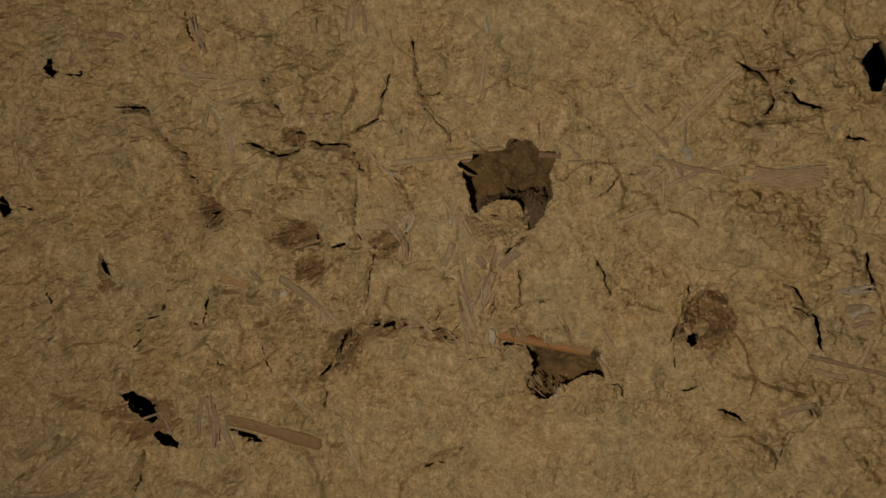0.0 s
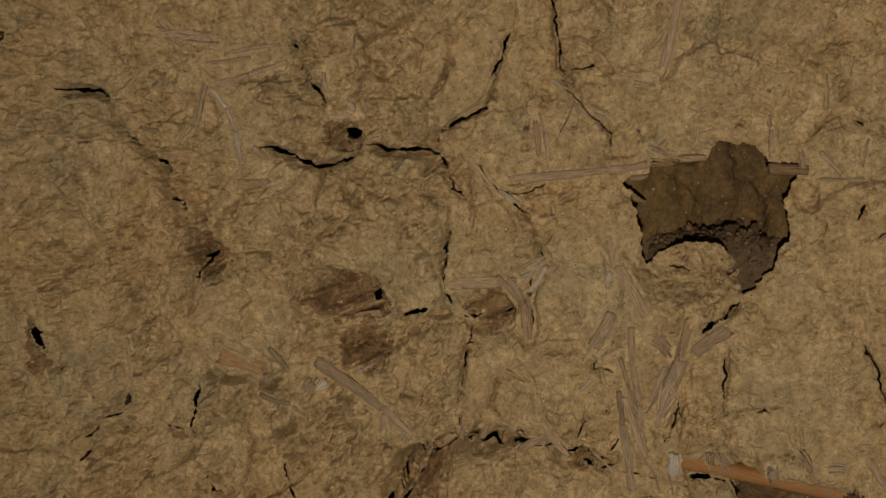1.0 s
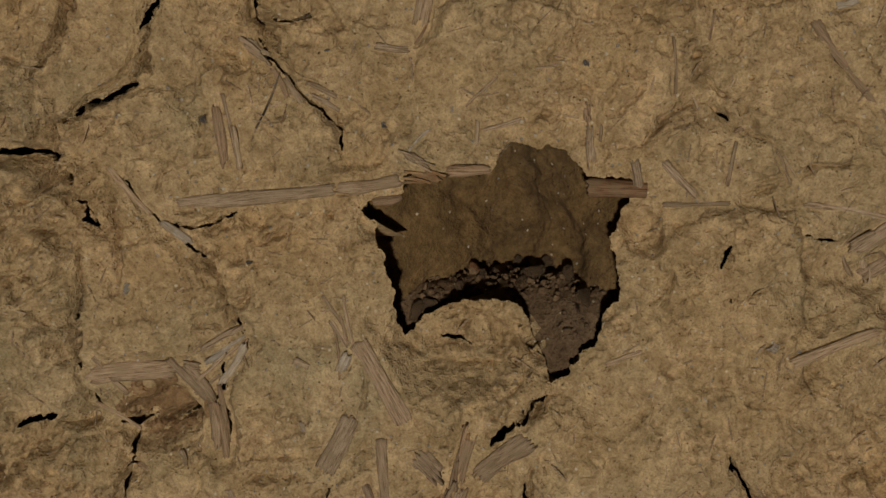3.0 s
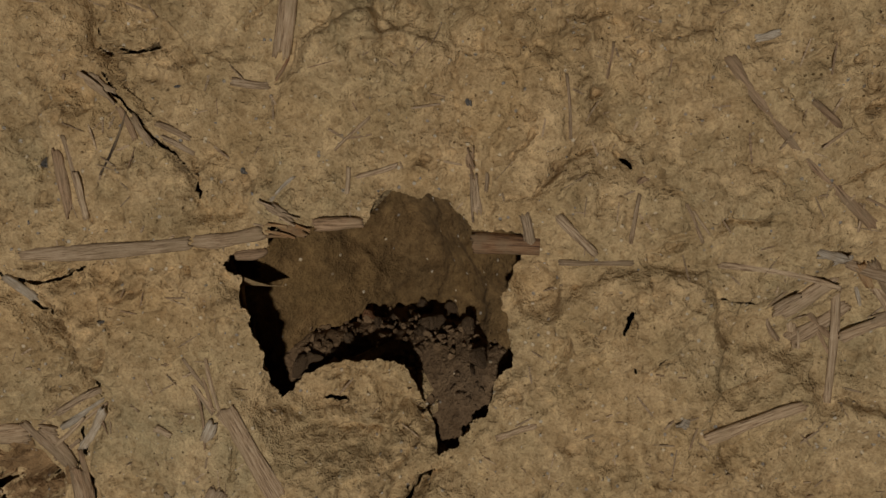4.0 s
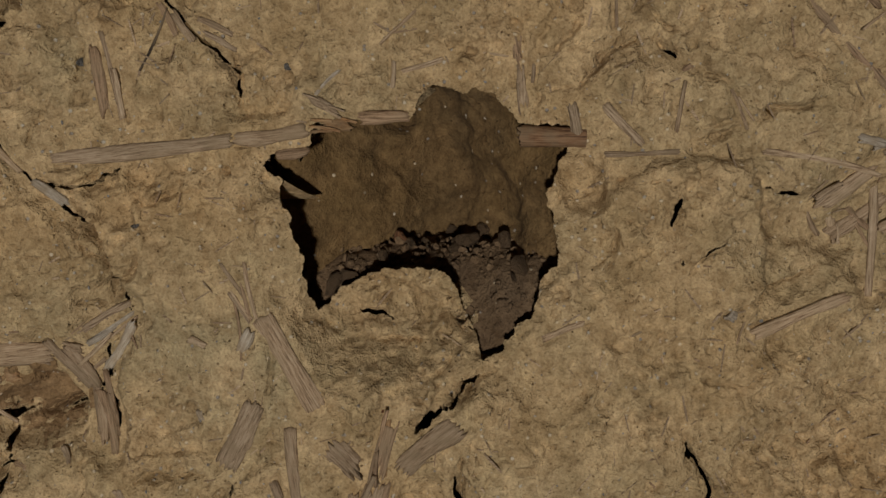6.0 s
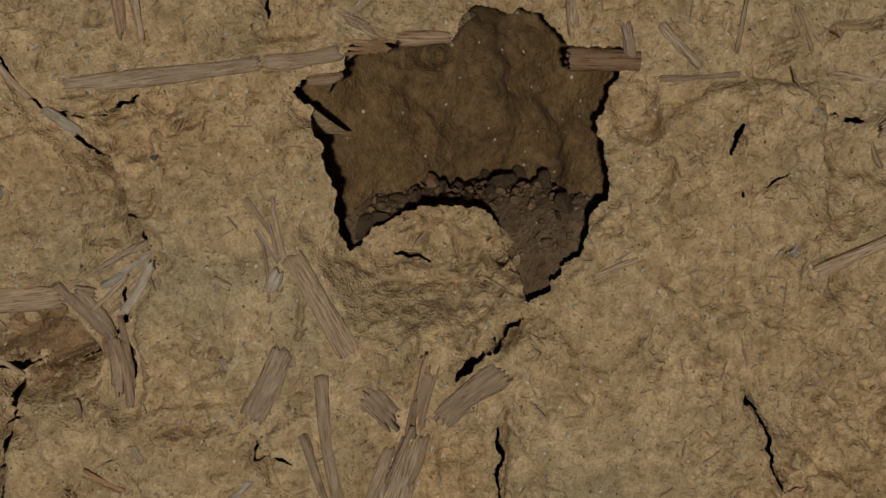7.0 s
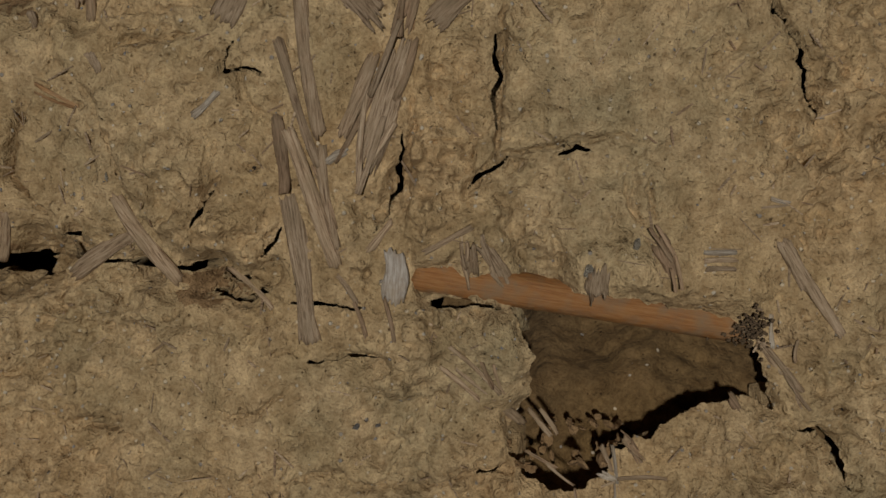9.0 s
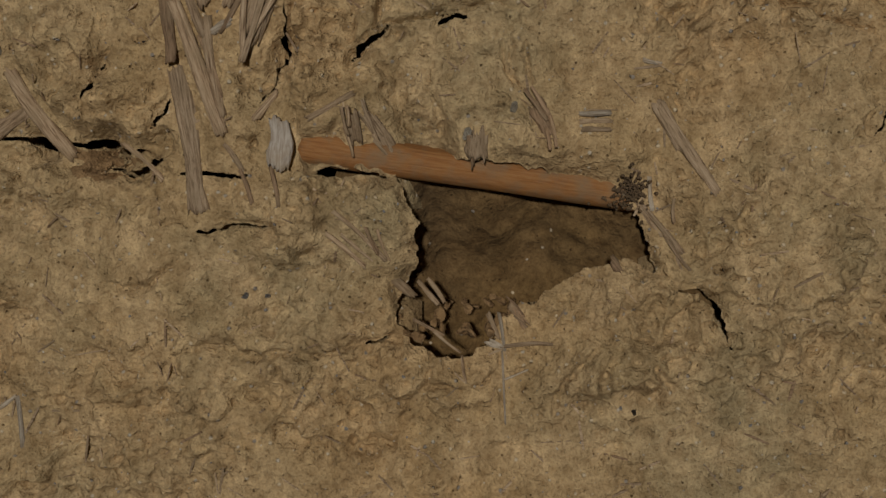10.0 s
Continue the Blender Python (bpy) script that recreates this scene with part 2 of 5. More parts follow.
for size, share, tall, seed in ((6.0, 0.80, 0.7, 3), (3.0, 0.62, 0.55, 9), (1.6, 0.45, 0.42, 15)):
    f1, f2, own = cells((U + 0.4 * (WU - U)) / size, (V + 0.4 * (WV - V)) / (0.85 * size), seed)
    H += (0.35 + 0.65 * rough) * tall * np.clip((own - share) / (1 - share), 0, 1) ** 0.7 * np.sqrt(np.clip(1 - (f1 * 2.0) ** 2, 0, 1))
    # crumbs that have fallen out leave small dents
    H -= (0.2 + 0.8 * rough) * 0.7 * tall * np.clip((0.16 - own) / 0.16, 0, 1) * np.clip(1 - (f1 * 1.9) ** 2, 0, 1)
del f1, f2, own, level, joint, some


def window(u0, u1, v0, v1):
    a, b = np.searchsorted(US, (u0, u1))
    c, d = np.searchsorted(VS, (v0, v1))
    return slice(c, max(d, c + 1)), slice(a, max(b, a + 1))


def crack(width, depth, ledge, *line):
    """An open crack along a line; its left side stands up by ledge (its right side, where that is negative)."""
    line = np.array(line)
    reach = 16.0
    box = window(line[:, 0].min() - reach, line[:, 0].max() + reach, line[:, 1].min() - reach, line[:, 1].max() + reach)
    x, y = WU[box], WV[box]
    best, side, run = np.full(x.shape, 1e9), np.zeros(x.shape), np.zeros(x.shape)
    lengths = np.hypot(*np.diff(line, axis=0).T)
    total, gone = lengths.sum(), 0.0
    for (ax, ay), (bx, by), size in zip(line[:-1], line[1:], lengths):
        dx, dy = (bx - ax) / size, (by - ay) / size
        s = np.clip((x - ax) * dx + (y - ay) * dy, 0, size)
        d = np.hypot(x - ax - s * dx, y - ay - s * dy)
        near = d < best
        side = np.where(near, np.sign(dx * (y - ay) - dy * (x - ax)), side)
        run = np.where(near, gone + s, run)
        best = np.minimum(d, best)
        gone += size
    fade = np.clip(np.minimum(run, total - run) / min(6.0, 0.35 * total), 0, 1)
    wide = width * (0.3 + 0.7 * fade) * (0.85 + 0.35 * perlin(x / 8, y / 8, 77))
    if depth >= 3:
        near_part = -104 < line[:, 0].mean() < 158
        # hair-thin along most of its length, gaping here and there
        gape = np.clip(0.95 + 1.2 * perlin(x / 9, y / 9, 78), 0.75, 1.3)
        slit = np.minimum(wide, 2.4)
        OPEN[box] = np.minimum(OPEN[box], best - (np.maximum(0.32 * slit, 0.45 * fade) * gape if near_part else np.maximum(0.48 * slit, 0.8 * fade) * gape))
    H[box] -= (0.14 if depth >= 3 else 1.3) * depth * (0.15 + 0.85 * fade) * np.exp(-(best / np.maximum(0.45 * wide, 0.5 if -104 < line[:, 0].mean() < 158 else 0.8)) ** 2)
    # dried-out hollows along the cracks of the older part
    aged = 1 + 2.6 * float(line[:, 0].mean() < -25 or line[:, 0].mean() > 150)
    ledge *= 1 if aged == 1 else 0.3
    H[box] -= 0.25 * depth * aged * fade * np.exp(-(best / (1.2 * width + 0.5)) ** 2)
    if ledge:
        up = side * np.sign(ledge) > 0
        H[box] += np.where(up, 1.5 * abs(ledge) * fade * np.exp(-(best / 8) ** 2), -0.5 * abs(ledge) * fade * np.exp(-(best / 5) ** 2))


def groove(half, depth, core, *line):
    """A worn valley along a line with sloping, crumbled banks and a sharp cleft at its foot."""
    line = np.array(line)
    if line[:, 0].mean() > -104:      # the damper part keeps narrower valleys
        half, depth = 0.45 * half, 0.45 * depth
    reach = 1.6 * half + 4
    box = window(line[:, 0].min() - reach, line[:, 0].max() + reach, line[:, 1].min() - reach, line[:, 1].max() + reach)
    x, y = WU[box], WV[box]
    best, run = np.full(x.shape, 1e9), np.zeros(x.shape)
    lengths = np.hypot(*np.diff(line, axis=0).T)
    total, gone = lengths.sum(), 0.0
    for (ax, ay), (bx, by), size in zip(line[:-1], line[1:], lengths):
        dx, dy = (bx - ax) / size, (by - ay) / size
        s = np.clip((x - ax) * dx + (y - ay) * dy, 0, size)
        d = np.hypot(x - ax - s * dx, y - ay - s * dy)
        run = np.where(d < best, gone + s, run)
        best = np.minimum(d, best)
        gone += size
    fade = np.clip((np.minimum(run, total - run) + 1) / min(7.0, 0.4 * total), 0, 1)
    span = half * (0.55 + 0.45 * fade) * (1 + 0.5 * perlin(x / 7, y / 7, 91) + 0.25 * perlin(x / 2.5, y / 2.5, 92))
    bank = np.clip(1 - best / np.maximum(0.72 * span, 0.5), 0, 1)
    H[box] -= fade * (1.1 * depth * bank ** 0.75 * (1 + 0.35 * perlin(x / 4, y / 4, 93)) + 1.3 * core * np.clip(1 - best / (0.5 + 0.12 * half), 0, 1))


def pit(u, v, ru, rv, depth):
    reach = 1.8 * max(ru, rv) + 3
    box = window(u - reach, u + reach, v - reach, v + reach)
    x, y = WU[box], WV[box]
    r = np.hypot((x - u) / ru, (y - v) / rv) + 0.22 * perlin(x / max(ru, 2), y / max(rv, 2), 91) + 0.08 * perlin(x / 2, y / 2, 92)
    H[box] -= depth * np.clip(1.15 - r ** 2, 0, 1) ** 0.7 + 0.10 * depth * np.exp(-(r / 1.5) ** 4)


def mound(u, v, ru, rv, height):
    reach = 2.2 * max(ru, rv)
    box = window(u - reach, u + reach, v - reach, v + reach)
    x, y = WU[box], WV[box]
    r = np.hypot((x - u) / ru, (y - v) / rv)
    H[box] += height * np.exp(-r ** 4)


def outline(points, u, v):
    """The signed distance to a closed outline: negative inside."""
    points = np.array(points)
    best, inside = np.full(u.shape, 1e9), np.zeros(u.shape, bool)
    for (ax, ay), (bx, by) in zip(points, np.roll(points, -1, 0)):
        dx, dy = bx - ax, by - ay
        s = np.clip(((u - ax) * dx + (v - ay) * dy) / (dx * dx + dy * dy), 0, 1)
        best = np.minimum(best, np.hypot(u - ax - s * dx, v - ay - s * dy))
        if by != ay:
            inside ^= ((ay > v) != (by > v)) & (u < dx * (v - ay) / dy + ax)
    return np.where(inside, -best, best)


MAIN_HOLE = [(-10.8, 58.1), (-6.1, 54.8), (-7.3, 51.4), (-4.3, 47.2), (-3.9, 41.5), (-2.0, 35.9), (-2.7, 28.8), (-0.9, 21.9), (3.6, 25.9), (10.8, 30.2), (16.3, 32.3), (24.5, 32.2), (29.8, 31.2), (33.4, 28.2), (34.1, 24.5), (35.3, 19.8), (38.0, 16.5), (39.3, 10.9), (41.9, 12.1), (44.3, 13.6), (48.0, 19.9), (51.2, 21.4), (52.2, 25.7), (54.7, 31.4), (57.7, 33.9), (57.5, 39.8), (55.9, 46.7), (54.8, 51.1), (56.1, 52.1), (59.6, 59.9), (60.4, 65.4), (52.2, 66.1), (48.8, 66.7), (48.0, 68.8), (44.9, 71.1), (43.0, 73.5), (39.3, 74.4), (37.0, 73.7), (35.1, 74.2), (32.6, 75.3), (28.7, 75.2), (26.4, 72.4), (24.3, 68.2), (16.0, 68.3), (2.5, 67.9), (1.0, 62.6), (-6.3, 61.5)]
LOW_HOLE = [(35.5, -72.5), (38.2, -77.2), (40.4, -82.1), (39.8, -86.9), (39.9, -91.9), (37.6, -94.1), (36.2, -96.8), (34.7, -101.7), (35.4, -104.1), (39.5, -109.1), (45.5, -111.7), (49.0, -111.9), (55.5, -109.4), (57.5, -104.5), (62.0, -99.6), (65.0, -100.2), (68.5, -97.0), (75.0, -93.4), (80.7, -91.6), (85.4, -91.1), (88.9, -93.7), (90.9, -94.1), (89.0, -88.7), (88.4, -85.1), (86.8, -81.7), (83.8, -77.5), (74.7, -73.8), (57.5, -69.7), (45.8, -69.1), (38.9, -69.0)]
crack(1.3, 4, 1.4, (85.6, 30.3), (89.8, 34.2), (95.8, 38.7), (99.4, 42.6), (101.4, 45.7), (103.3, 50.1), (104.8, 50.9))
crack(1.3, 4, 0.8, (104.8, 50.9), (108.7, 49.8), (111.9, 49.0), (114.9, 48.4))
crack(0.8, 2, 1.8, (93.2, 19.5), (98.3, 23.0), (105.5, 26.6), (112.6, 28.9), (117.7, 31.6))
crack(0.9, 3, 0.3, (84.9, 50.6), (83.8, 47.3), (82.8, 43.6), (82.2, 40.3))
crack(0.7, 3, 0.2, (84.6, 35.8), (85.8, 32.0))
crack(0.6, 2, 0.2, (70.8, 44.5), (69.6, 36.8), (67.6, 32.2))
crack(1.2, 2, -2.2, (119.9, 25.6), (126.0, 26.3), (132.1, 25.2), (140.3, 23.1), (147.4, 20.4), (151.7, 17.3), (155.5, 12.2))
crack(0.9, 3, 0.5, (80.8, 82.9), (82.7, 81.0), (84.6, 78.4))
crack(0.7, 2, 0.4, (89.7, 77.7), (92.2, 75.4), (94.7, 74.4), (96.7, 71.8))
crack(0.6, 2, 0.4, (86.0, 61.5), (93.7, 63.4), (100.0, 64.7), (106.2, 67.9), (118.4, 70.3))
crack(2.0, 6, 0.6, (-297.7, 110.1), (-273.8, 108.3), (-266.3, 104.5), (-262.3, 93.3), (-253.0, 81.9), (-241.0, 72.7), (-234.3, 61.5), (-228.2, 45.9), (-223.9, 36.9))
groove(5.0, 4, 3.0, (-297.7, 110.1), (-273.8, 108.3), (-266.3, 104.5), (-262.3, 93.3), (-253.0, 81.9), (-241.0, 72.7), (-234.3, 61.5), (-228.2, 45.9), (-223.9, 36.9))
crack(1.6, 4, 0.3, (-223.9, 36.9), (-222.7, 23.5), (-225.6, 10.0), (-228.2, -5.9))
groove(9.0, 6, 4.0, (-223.9, 36.9), (-222.7, 23.5), (-225.6, 10.0), (-228.2, -5.9))
groove(6.0, 4, 3.0, (-210.9, 39.0), (-200.0, 47.7), (-189.2, 56.3), (-176.6, 59.1))
groove(4.0, 3, 2.0, (-297.7, 110.1), (-301.8, 99.1), (-304.8, 83.4), (-307.9, 72.1))
groove(3.0, 2, 2.0, (-297.7, 110.1), (-301.5, 123.7), (-297.2, 136.7))
crack(1.7, 5, 0.5, (-184.8, 77.8), (-175.0, 77.5), (-163.4, 71.7), (-151.6, 68.4), (-139.6, 70.2), (-132.3, 73.4))
groove(4.0, 3, 3.0, (-184.8, 77.8), (-175.0, 77.5), (-163.4, 71.7), (-151.6, 68.4), (-139.6, 70.2), (-132.3, 73.4))
crack(2.2, 7, -0.8, (-127.3, 77.5), (-115.9, 74.7), (-99.8, 75.5), (-93.2, 72.4), (-86.0, 64.8))
groove(5.0, 3, 3.0, (-127.3, 77.5), (-115.9, 74.7), (-99.8, 75.5), (-93.2, 72.4), (-86.0, 64.8))
crack(1.0, 3, 0.3, (-86.0, 64.8), (-85.2, 56.5), (-76.5, 52.2))
groove(4.0, 3.5, 3.0, (-95.2, 77.4), (-90.3, 83.4), (-72.0, 90.9), (-66.3, 98.8), (-62.0, 112.6), (-56.2, 124.2))
crack(1.2, 4, 0.4, (-160.9, 129.7), (-157.2, 117.0), (-151.1, 104.2), (-147.3, 93.6))
crack(1.0, 3, 0.4, (-229.5, 181.8), (-223.1, 170.9), (-219.0, 162.3), (-217.3, 153.7))
groove(3.0, 3, 3.0, (-177.5, 105.3), (-170.6, 100.8), (-167.8, 94.3))
crack(0.9, 2.5, 0.4, (-149.1, 70.5), (-152.1, 44.9), (-150.1, 27.6))
crack(1.0, 3, -0.8, (-86.0, 44.1), (-90.4, 23.1), (-90.6, 6.2), (-86.5, -2.7))
groove(3.0, 3, 2.0, (-86.0, 44.1), (-90.4, 23.1), (-90.6, 6.2), (-86.5, -2.7))
groove(4.0, 4, 3.0, (-56.4, 56.0), (-48.5, 39.5), (-47.0, 25.1), (-58.5, 16.8))
groove(5.0, 3, 3.0, (-398.5, 169.4), (-395.4, 151.0), (-390.6, 132.4))
groove(7.0, 4, 3.0, (-277.3, 30.5), (-292.3, 19.0), (-304.1, 12.0), (-321.3, 8.7))
groove(3.0, 2.5, 2.0, (-121.9, 151.9), (-125.2, 138.0), (-129.0, 130.0))
groove(3.5, 3, 3.0, (-86.0, 115.7), (-88.8, 105.8), (-96.1, 97.9))
crack(1.0, 3, 0.4, (-389.2, -42.1), (-381.9, -54.3), (-377.3, -64.1), (-386.8, -89.6))
groove(3.5, 2.5, 2.0, (-389.2, -42.1), (-381.9, -54.3), (-377.3, -64.1), (-386.8, -89.6))
groove(5.0, 4, 3.0, (-314.8, -76.6), (-313.1, -86.3), (-305.8, -95.7), (-304.1, -105.5))
crack(1.1, 3, 0.5, (-268.5, -60.4), (-282.5, -63.3), (-289.4, -75.5), (-299.5, -90.5))
groove(4.0, 3, 3.0, (-353.8, -88.1), (-352.8, -103.1), (-357.8, -118.4))
crack(1.6, 5, 0.8, (-244.7, -65.7), (-234.4, -68.6), (-226.9, -73.0), (-225.2, -82.3), (-221.3, -96.3), (-215.1, -115.0), (-213.6, -126.8))
groove(3.5, 3, 2.0, (-244.7, -65.7), (-234.4, -68.6), (-226.9, -73.0), (-225.2, -82.3), (-221.3, -96.3), (-215.1, -115.0), (-213.6, -126.8))
crack(1.1, 3, 0.4, (-223.5, -38.0), (-226.4, -52.0), (-229.1, -68.4))
crack(1.9, 6, 0.8, (-180.7, -75.7), (-178.4, -89.5), (-171.4, -103.0))
groove(3.0, 3, 2.0, (-171.4, -103.0), (-161.4, -116.4), (-152.3, -127.5))
groove(4.0, 3, 2.0, (-189.0, -25.8), (-185.2, -39.3), (-176.1, -50.4), (-166.5, -54.6))
crack(1.2, 3, 1.2, (-83.5, -28.0), (-87.1, -49.8))
crack(4.0, 10, 1.2, (-103.5, -67.1), (-117.2, -79.7), (-122.1, -95.8), (-131.0, -105.4))
groove(8.0, 6, 4.0, (-103.5, -67.1), (-117.2, -79.7), (-122.1, -95.8), (-131.0, -105.4))
crack(1.4, 4, 0.6, (-124.0, -109.5), (-128.1, -132.8))
groove(5.0, 4, 3.0, (-124.0, -109.5), (-128.1, -132.8))
crack(3.4, 9, 1.2, (-103.6, -68.0), (-85.6, -63.7), (-67.5, -66.5))
crack(0.8, 2.5, 0.3, (-293.6, -112.3), (-279.3, -109.0), (-265.1, -105.8))
crack(2.0, 5, 1.5, (-301.3, -180.3), (-310.6, -201.5), (-320.8, -224.3))
groove(9.0, 6, 4.0, (-301.3, -180.3), (-310.6, -201.5), (-320.8, -224.3))
crack(2.4, 6, 0.8, (-54.9, -176.4), (-41.0, -171.4), (-30.0, -168.2))
groove(5.0, 4, 3.0, (-127.9, -165.3), (-126.7, -184.1), (-132.7, -198.9))
groove(3.0, 2.5, 2.0, (-440.9, -99.8), (-422.3, -101.5), (-401.8, -87.7))
crack(1.7, 5, 0.5, (174.5, 122.7), (182.4, 115.3), (190.8, 111.4), (195.2, 106.0), (198.5, 102.3))
groove(4.0, 3, 2.0, (174.5, 122.7), (182.4, 115.3), (190.8, 111.4), (195.2, 106.0), (198.5, 102.3))
groove(6.0, 4, 3.0, (201.5, 121.8), (196.4, 112.8), (195.2, 106.0))
crack(1.5, 5, 0.5, (198.5, 102.3), (199.3, 93.6), (196.1, 86.7), (191.2, 81.6))
crack(1.3, 4, 0.5, (200.9, 98.7), (209.1, 98.4), (214.1, 93.0), (222.3, 89.2), (232.0, 87.1))
groove(5.0, 3, 2.0, (190.8, 111.4), (179.1, 108.5), (170.7, 103.6), (162.2, 91.6), (155.3, 86.5))
groove(4.0, 3, 2.0, (191.2, 81.6), (179.5, 73.1), (172.7, 64.3))
crack(1.0, 3, 0.4, (245.0, 78.0), (243.6, 69.4), (254.7, 67.4))
groove(5.0, 4, 3.0, (220.6, 22.3), (224.1, 15.1), (222.7, 4.3))
crack(1.8, 5, 0.8, (206.5, -23.5), (215.0, -27.0), (222.0, -38.0), (227.2, -47.1), (229.8, -58.2), (231.1, -67.5))
groove(5.0, 3, 2.0, (206.5, -23.5), (215.0, -27.0), (222.0, -38.0), (227.2, -47.1), (229.8, -58.2), (231.1, -67.5))
groove(3.0, 2, 2.0, (215.0, -27.0), (228.3, -23.0), (241.2, -13.6))
crack(1.0, 3, 0.4, (211.8, -36.4), (225.5, -45.3))
crack(1.7, 5, 0.6, (167.2, -109.9), (174.5, -113.4), (181.7, -116.8), (187.2, -122.3))
crack(1.5, 4, 0.5, (137.7, -74.0), (139.6, -85.8))
crack(1.0, 3, 0.3, (146.8, -23.0), (148.6, -34.5))
crack(1.0, 3, 0.4, (141.4, -99.6), (148.8, -97.2), (156.2, -94.7))
groove(4.0, 3.5, 3.0, (113.5, -37.4), (122.9, -41.1), (130.3, -42.8), (135.9, -46.5))
crack(1.0, 3, 0.3, (219.9, -96.6), (223.5, -104.1), (227.1, -111.5))
crack(2.0, 6, 0.5, (257.0, -2.6), (259.8, -20.5), (254.7, -31.5))
groove(8.0, 6, 4.0, (257.0, -2.6), (259.8, -20.5), (254.7, -31.5))
crack(1.0, 3, 0.4, (-343.7, 139.1), (-330.1, 136.2), (-321.0, 142.4))
groove(4.0, 3, 3.0, (-380.3, 62.0), (-360.3, 59.3))
groove(4.0, 3, 2.0, (-246.1, -78.5), (-264.4, -98.5))
crack(1.0, 3, 0.3, (-402.7, 31.2), (-385.5, 26.3))
crack(1.0, 3, 0.5, (-372.9, -54.0), (-385.9, -39.5))
groove(4.0, 3, 3.0, (-65.3, -27.6), (-70.8, -44.9), (-62.2, -53.3))
crack(1.0, 3, 0.3, (-88.4, 65.7), (-85.8, 60.7), (-82.6, 57.0), (-79.1, 52.5))
crack(1.2, 3, 0.8, (-94.7, 75.3), (-93.0, 80.3), (-85.0, 86.1), (-70.2, 93.0), (-66.2, 98.1))
crack(1.0, 3, 0.5, (-67.1, 104.2), (-62.1, 116.0), (-57.0, 127.8))
crack(0.9, 2.5, -0.7, (-91.0, 1.7), (-90.4, 16.8), (-88.2, 31.8), (-87.1, 35.1))
crack(1.3, 3, 1.2, (-77.1, -4.3), (-81.4, -15.4), (-83.2, -35.5), (-84.4, -55.9))
crack(1.5, 4, 0.6, (-47.7, 33.7), (-45.3, 26.5), (-44.1, 23.3))
crack(1.0, 2.5, 0.5, (-76.0, -4.3), (-65.1, -0.6), (-54.3, 2.0))
crack(1.0, 3, 0.5, (-66.1, 56.1), (-55.7, 54.1), (-40.9, 58.5))
crack(0.9, 3, 0.5, (-74.6, 69.5), (-66.2, 58.0), (-57.6, 49.9), (-48.0, 42.9))
crack(0.8, 2.5, 0.3, (-76.7, 67.4), (-75.5, 50.9), (-76.5, 38.3))
crack(0.8, 2.5, 0.3, (-88.8, 118.7), (-84.7, 112.5), (-86.7, 124.6))
crack(0.8, 2, 0.5, (-99.6, 92.4), (-89.0, 102.5), (-86.8, 116.6))
crack(1.2, 3, 0.5, (-41.2, 152.2), (-37.3, 109.4), (-22.5, 91.6))
crack(2.2, 6, 0.8, (-44.5, -167.6), (-28.7, -161.1), (-10.0, -154.3))
crack(5.0, 13, 1.5, (-116.7, -97.5), (-108.0, -78.1), (-86.3, -65.4), (-58.5, -60.1))
crack(3.0, 7, 1.0, (-58.5, -61.8), (-36.3, -63.2), (-18.6, -66.2))
crack(1.5, 3, 0.6, (134.3, -68.8), (140.9, -53.9))
crack(1.4, 4, 0.8, (-36.6, 104.6), (-32.3, 98.7), (-29.3, 94.1), (-24.9, 88.7), (-19.1, 84.0), (-15.6, 79.9), (-15.0, 73.3))
crack(1.2, 4, 0.4, (-35.8, 105.3), (-33.5, 107.1), (-28.6, 107.6), (-23.6, 109.3), (-18.9, 106.3))
crack(0.6, 1.5, 0.4, (55.4, 109.0), (60.5, 108.3), (63.0, 106.4))
crack(0.9, 2.5, -0.9, (62.0, 74.5), (65.9, 78.3), (69.0, 82.0), (74.1, 84.4), (79.7, 85.5))
crack(0.7, 2, 0.4, (79.7, 85.5), (82.9, 81.6), (84.8, 79.7))
crack(0.9, 2.5, 0.5, (84.8, 75.2), (84.4, 68.9), (84.3, 63.7))
crack(0.7, 2, 0.6, (89.3, 64.2), (96.8, 65.9), (106.9, 68.2), (116.9, 69.2))
crack(0.8, 3, 0.5, (-48.6, 35.9), (-48.4, 30.1), (-49.0, 24.6))
crack(0.7, 2, 0.3, (-40.1, 40.3), (-42.7, 34.5), (-48.0, 31.3))
crack(1.4, 4, 0.7, (-51.8, 8.7), (-50.2, 0.4), (-51.6, -7.3))
crack(0.8, 2.5, -0.6, (-4.8, 21.7), (0.6, 20.2), (4.6, 16.5))
crack(0.9, 2.5, 0.4, (16.6, 15.0), (20.5, 13.2), (26.5, 14.2))
crack(2.0, 5, 0.8, (29.3, 21.3), (34.2, 19.8), (37.8, 15.7))
crack(1.4, 3, 2.0, (41.4, 8.6), (37.3, 5.1), (30.8, 0.8), (25.2, -3.0))
crack(0.8, 2, 0.5, (-53.3, 77.9), (-48.8, 90.0))
crack(0.7, 2, 0.4, (75.3, 94.4), (79.7, 89.1), (86.5, 85.2))
crack(0.7, 1.8, 0.4, (86.7, 79.0), (91.7, 75.0), (95.5, 73.6))
crack(0.6, 1.6, 0.3, (65.2, 90.9), (60.1, 86.1), (56.2, 79.8))
crack(0.6, 1.6, 0.3, (-40.7, 54.3), (-38.9, 50.2), (-28.1, 53.0))
crack(0.6, 1.6, 0.3, (104.0, 82.1), (114.0, 79.3), (119.0, 75.5))
crack(0.8, 2, 0.6, (124.1, 72.7), (133.5, 80.1), (142.6, 89.9))
crack(1.2, 4, 0.3, (33.0, -12.0), (32.4, -19.0), (33.2, -24.7), (31.7, -29.4), (32.7, -35.2), (32.5, -40.2))
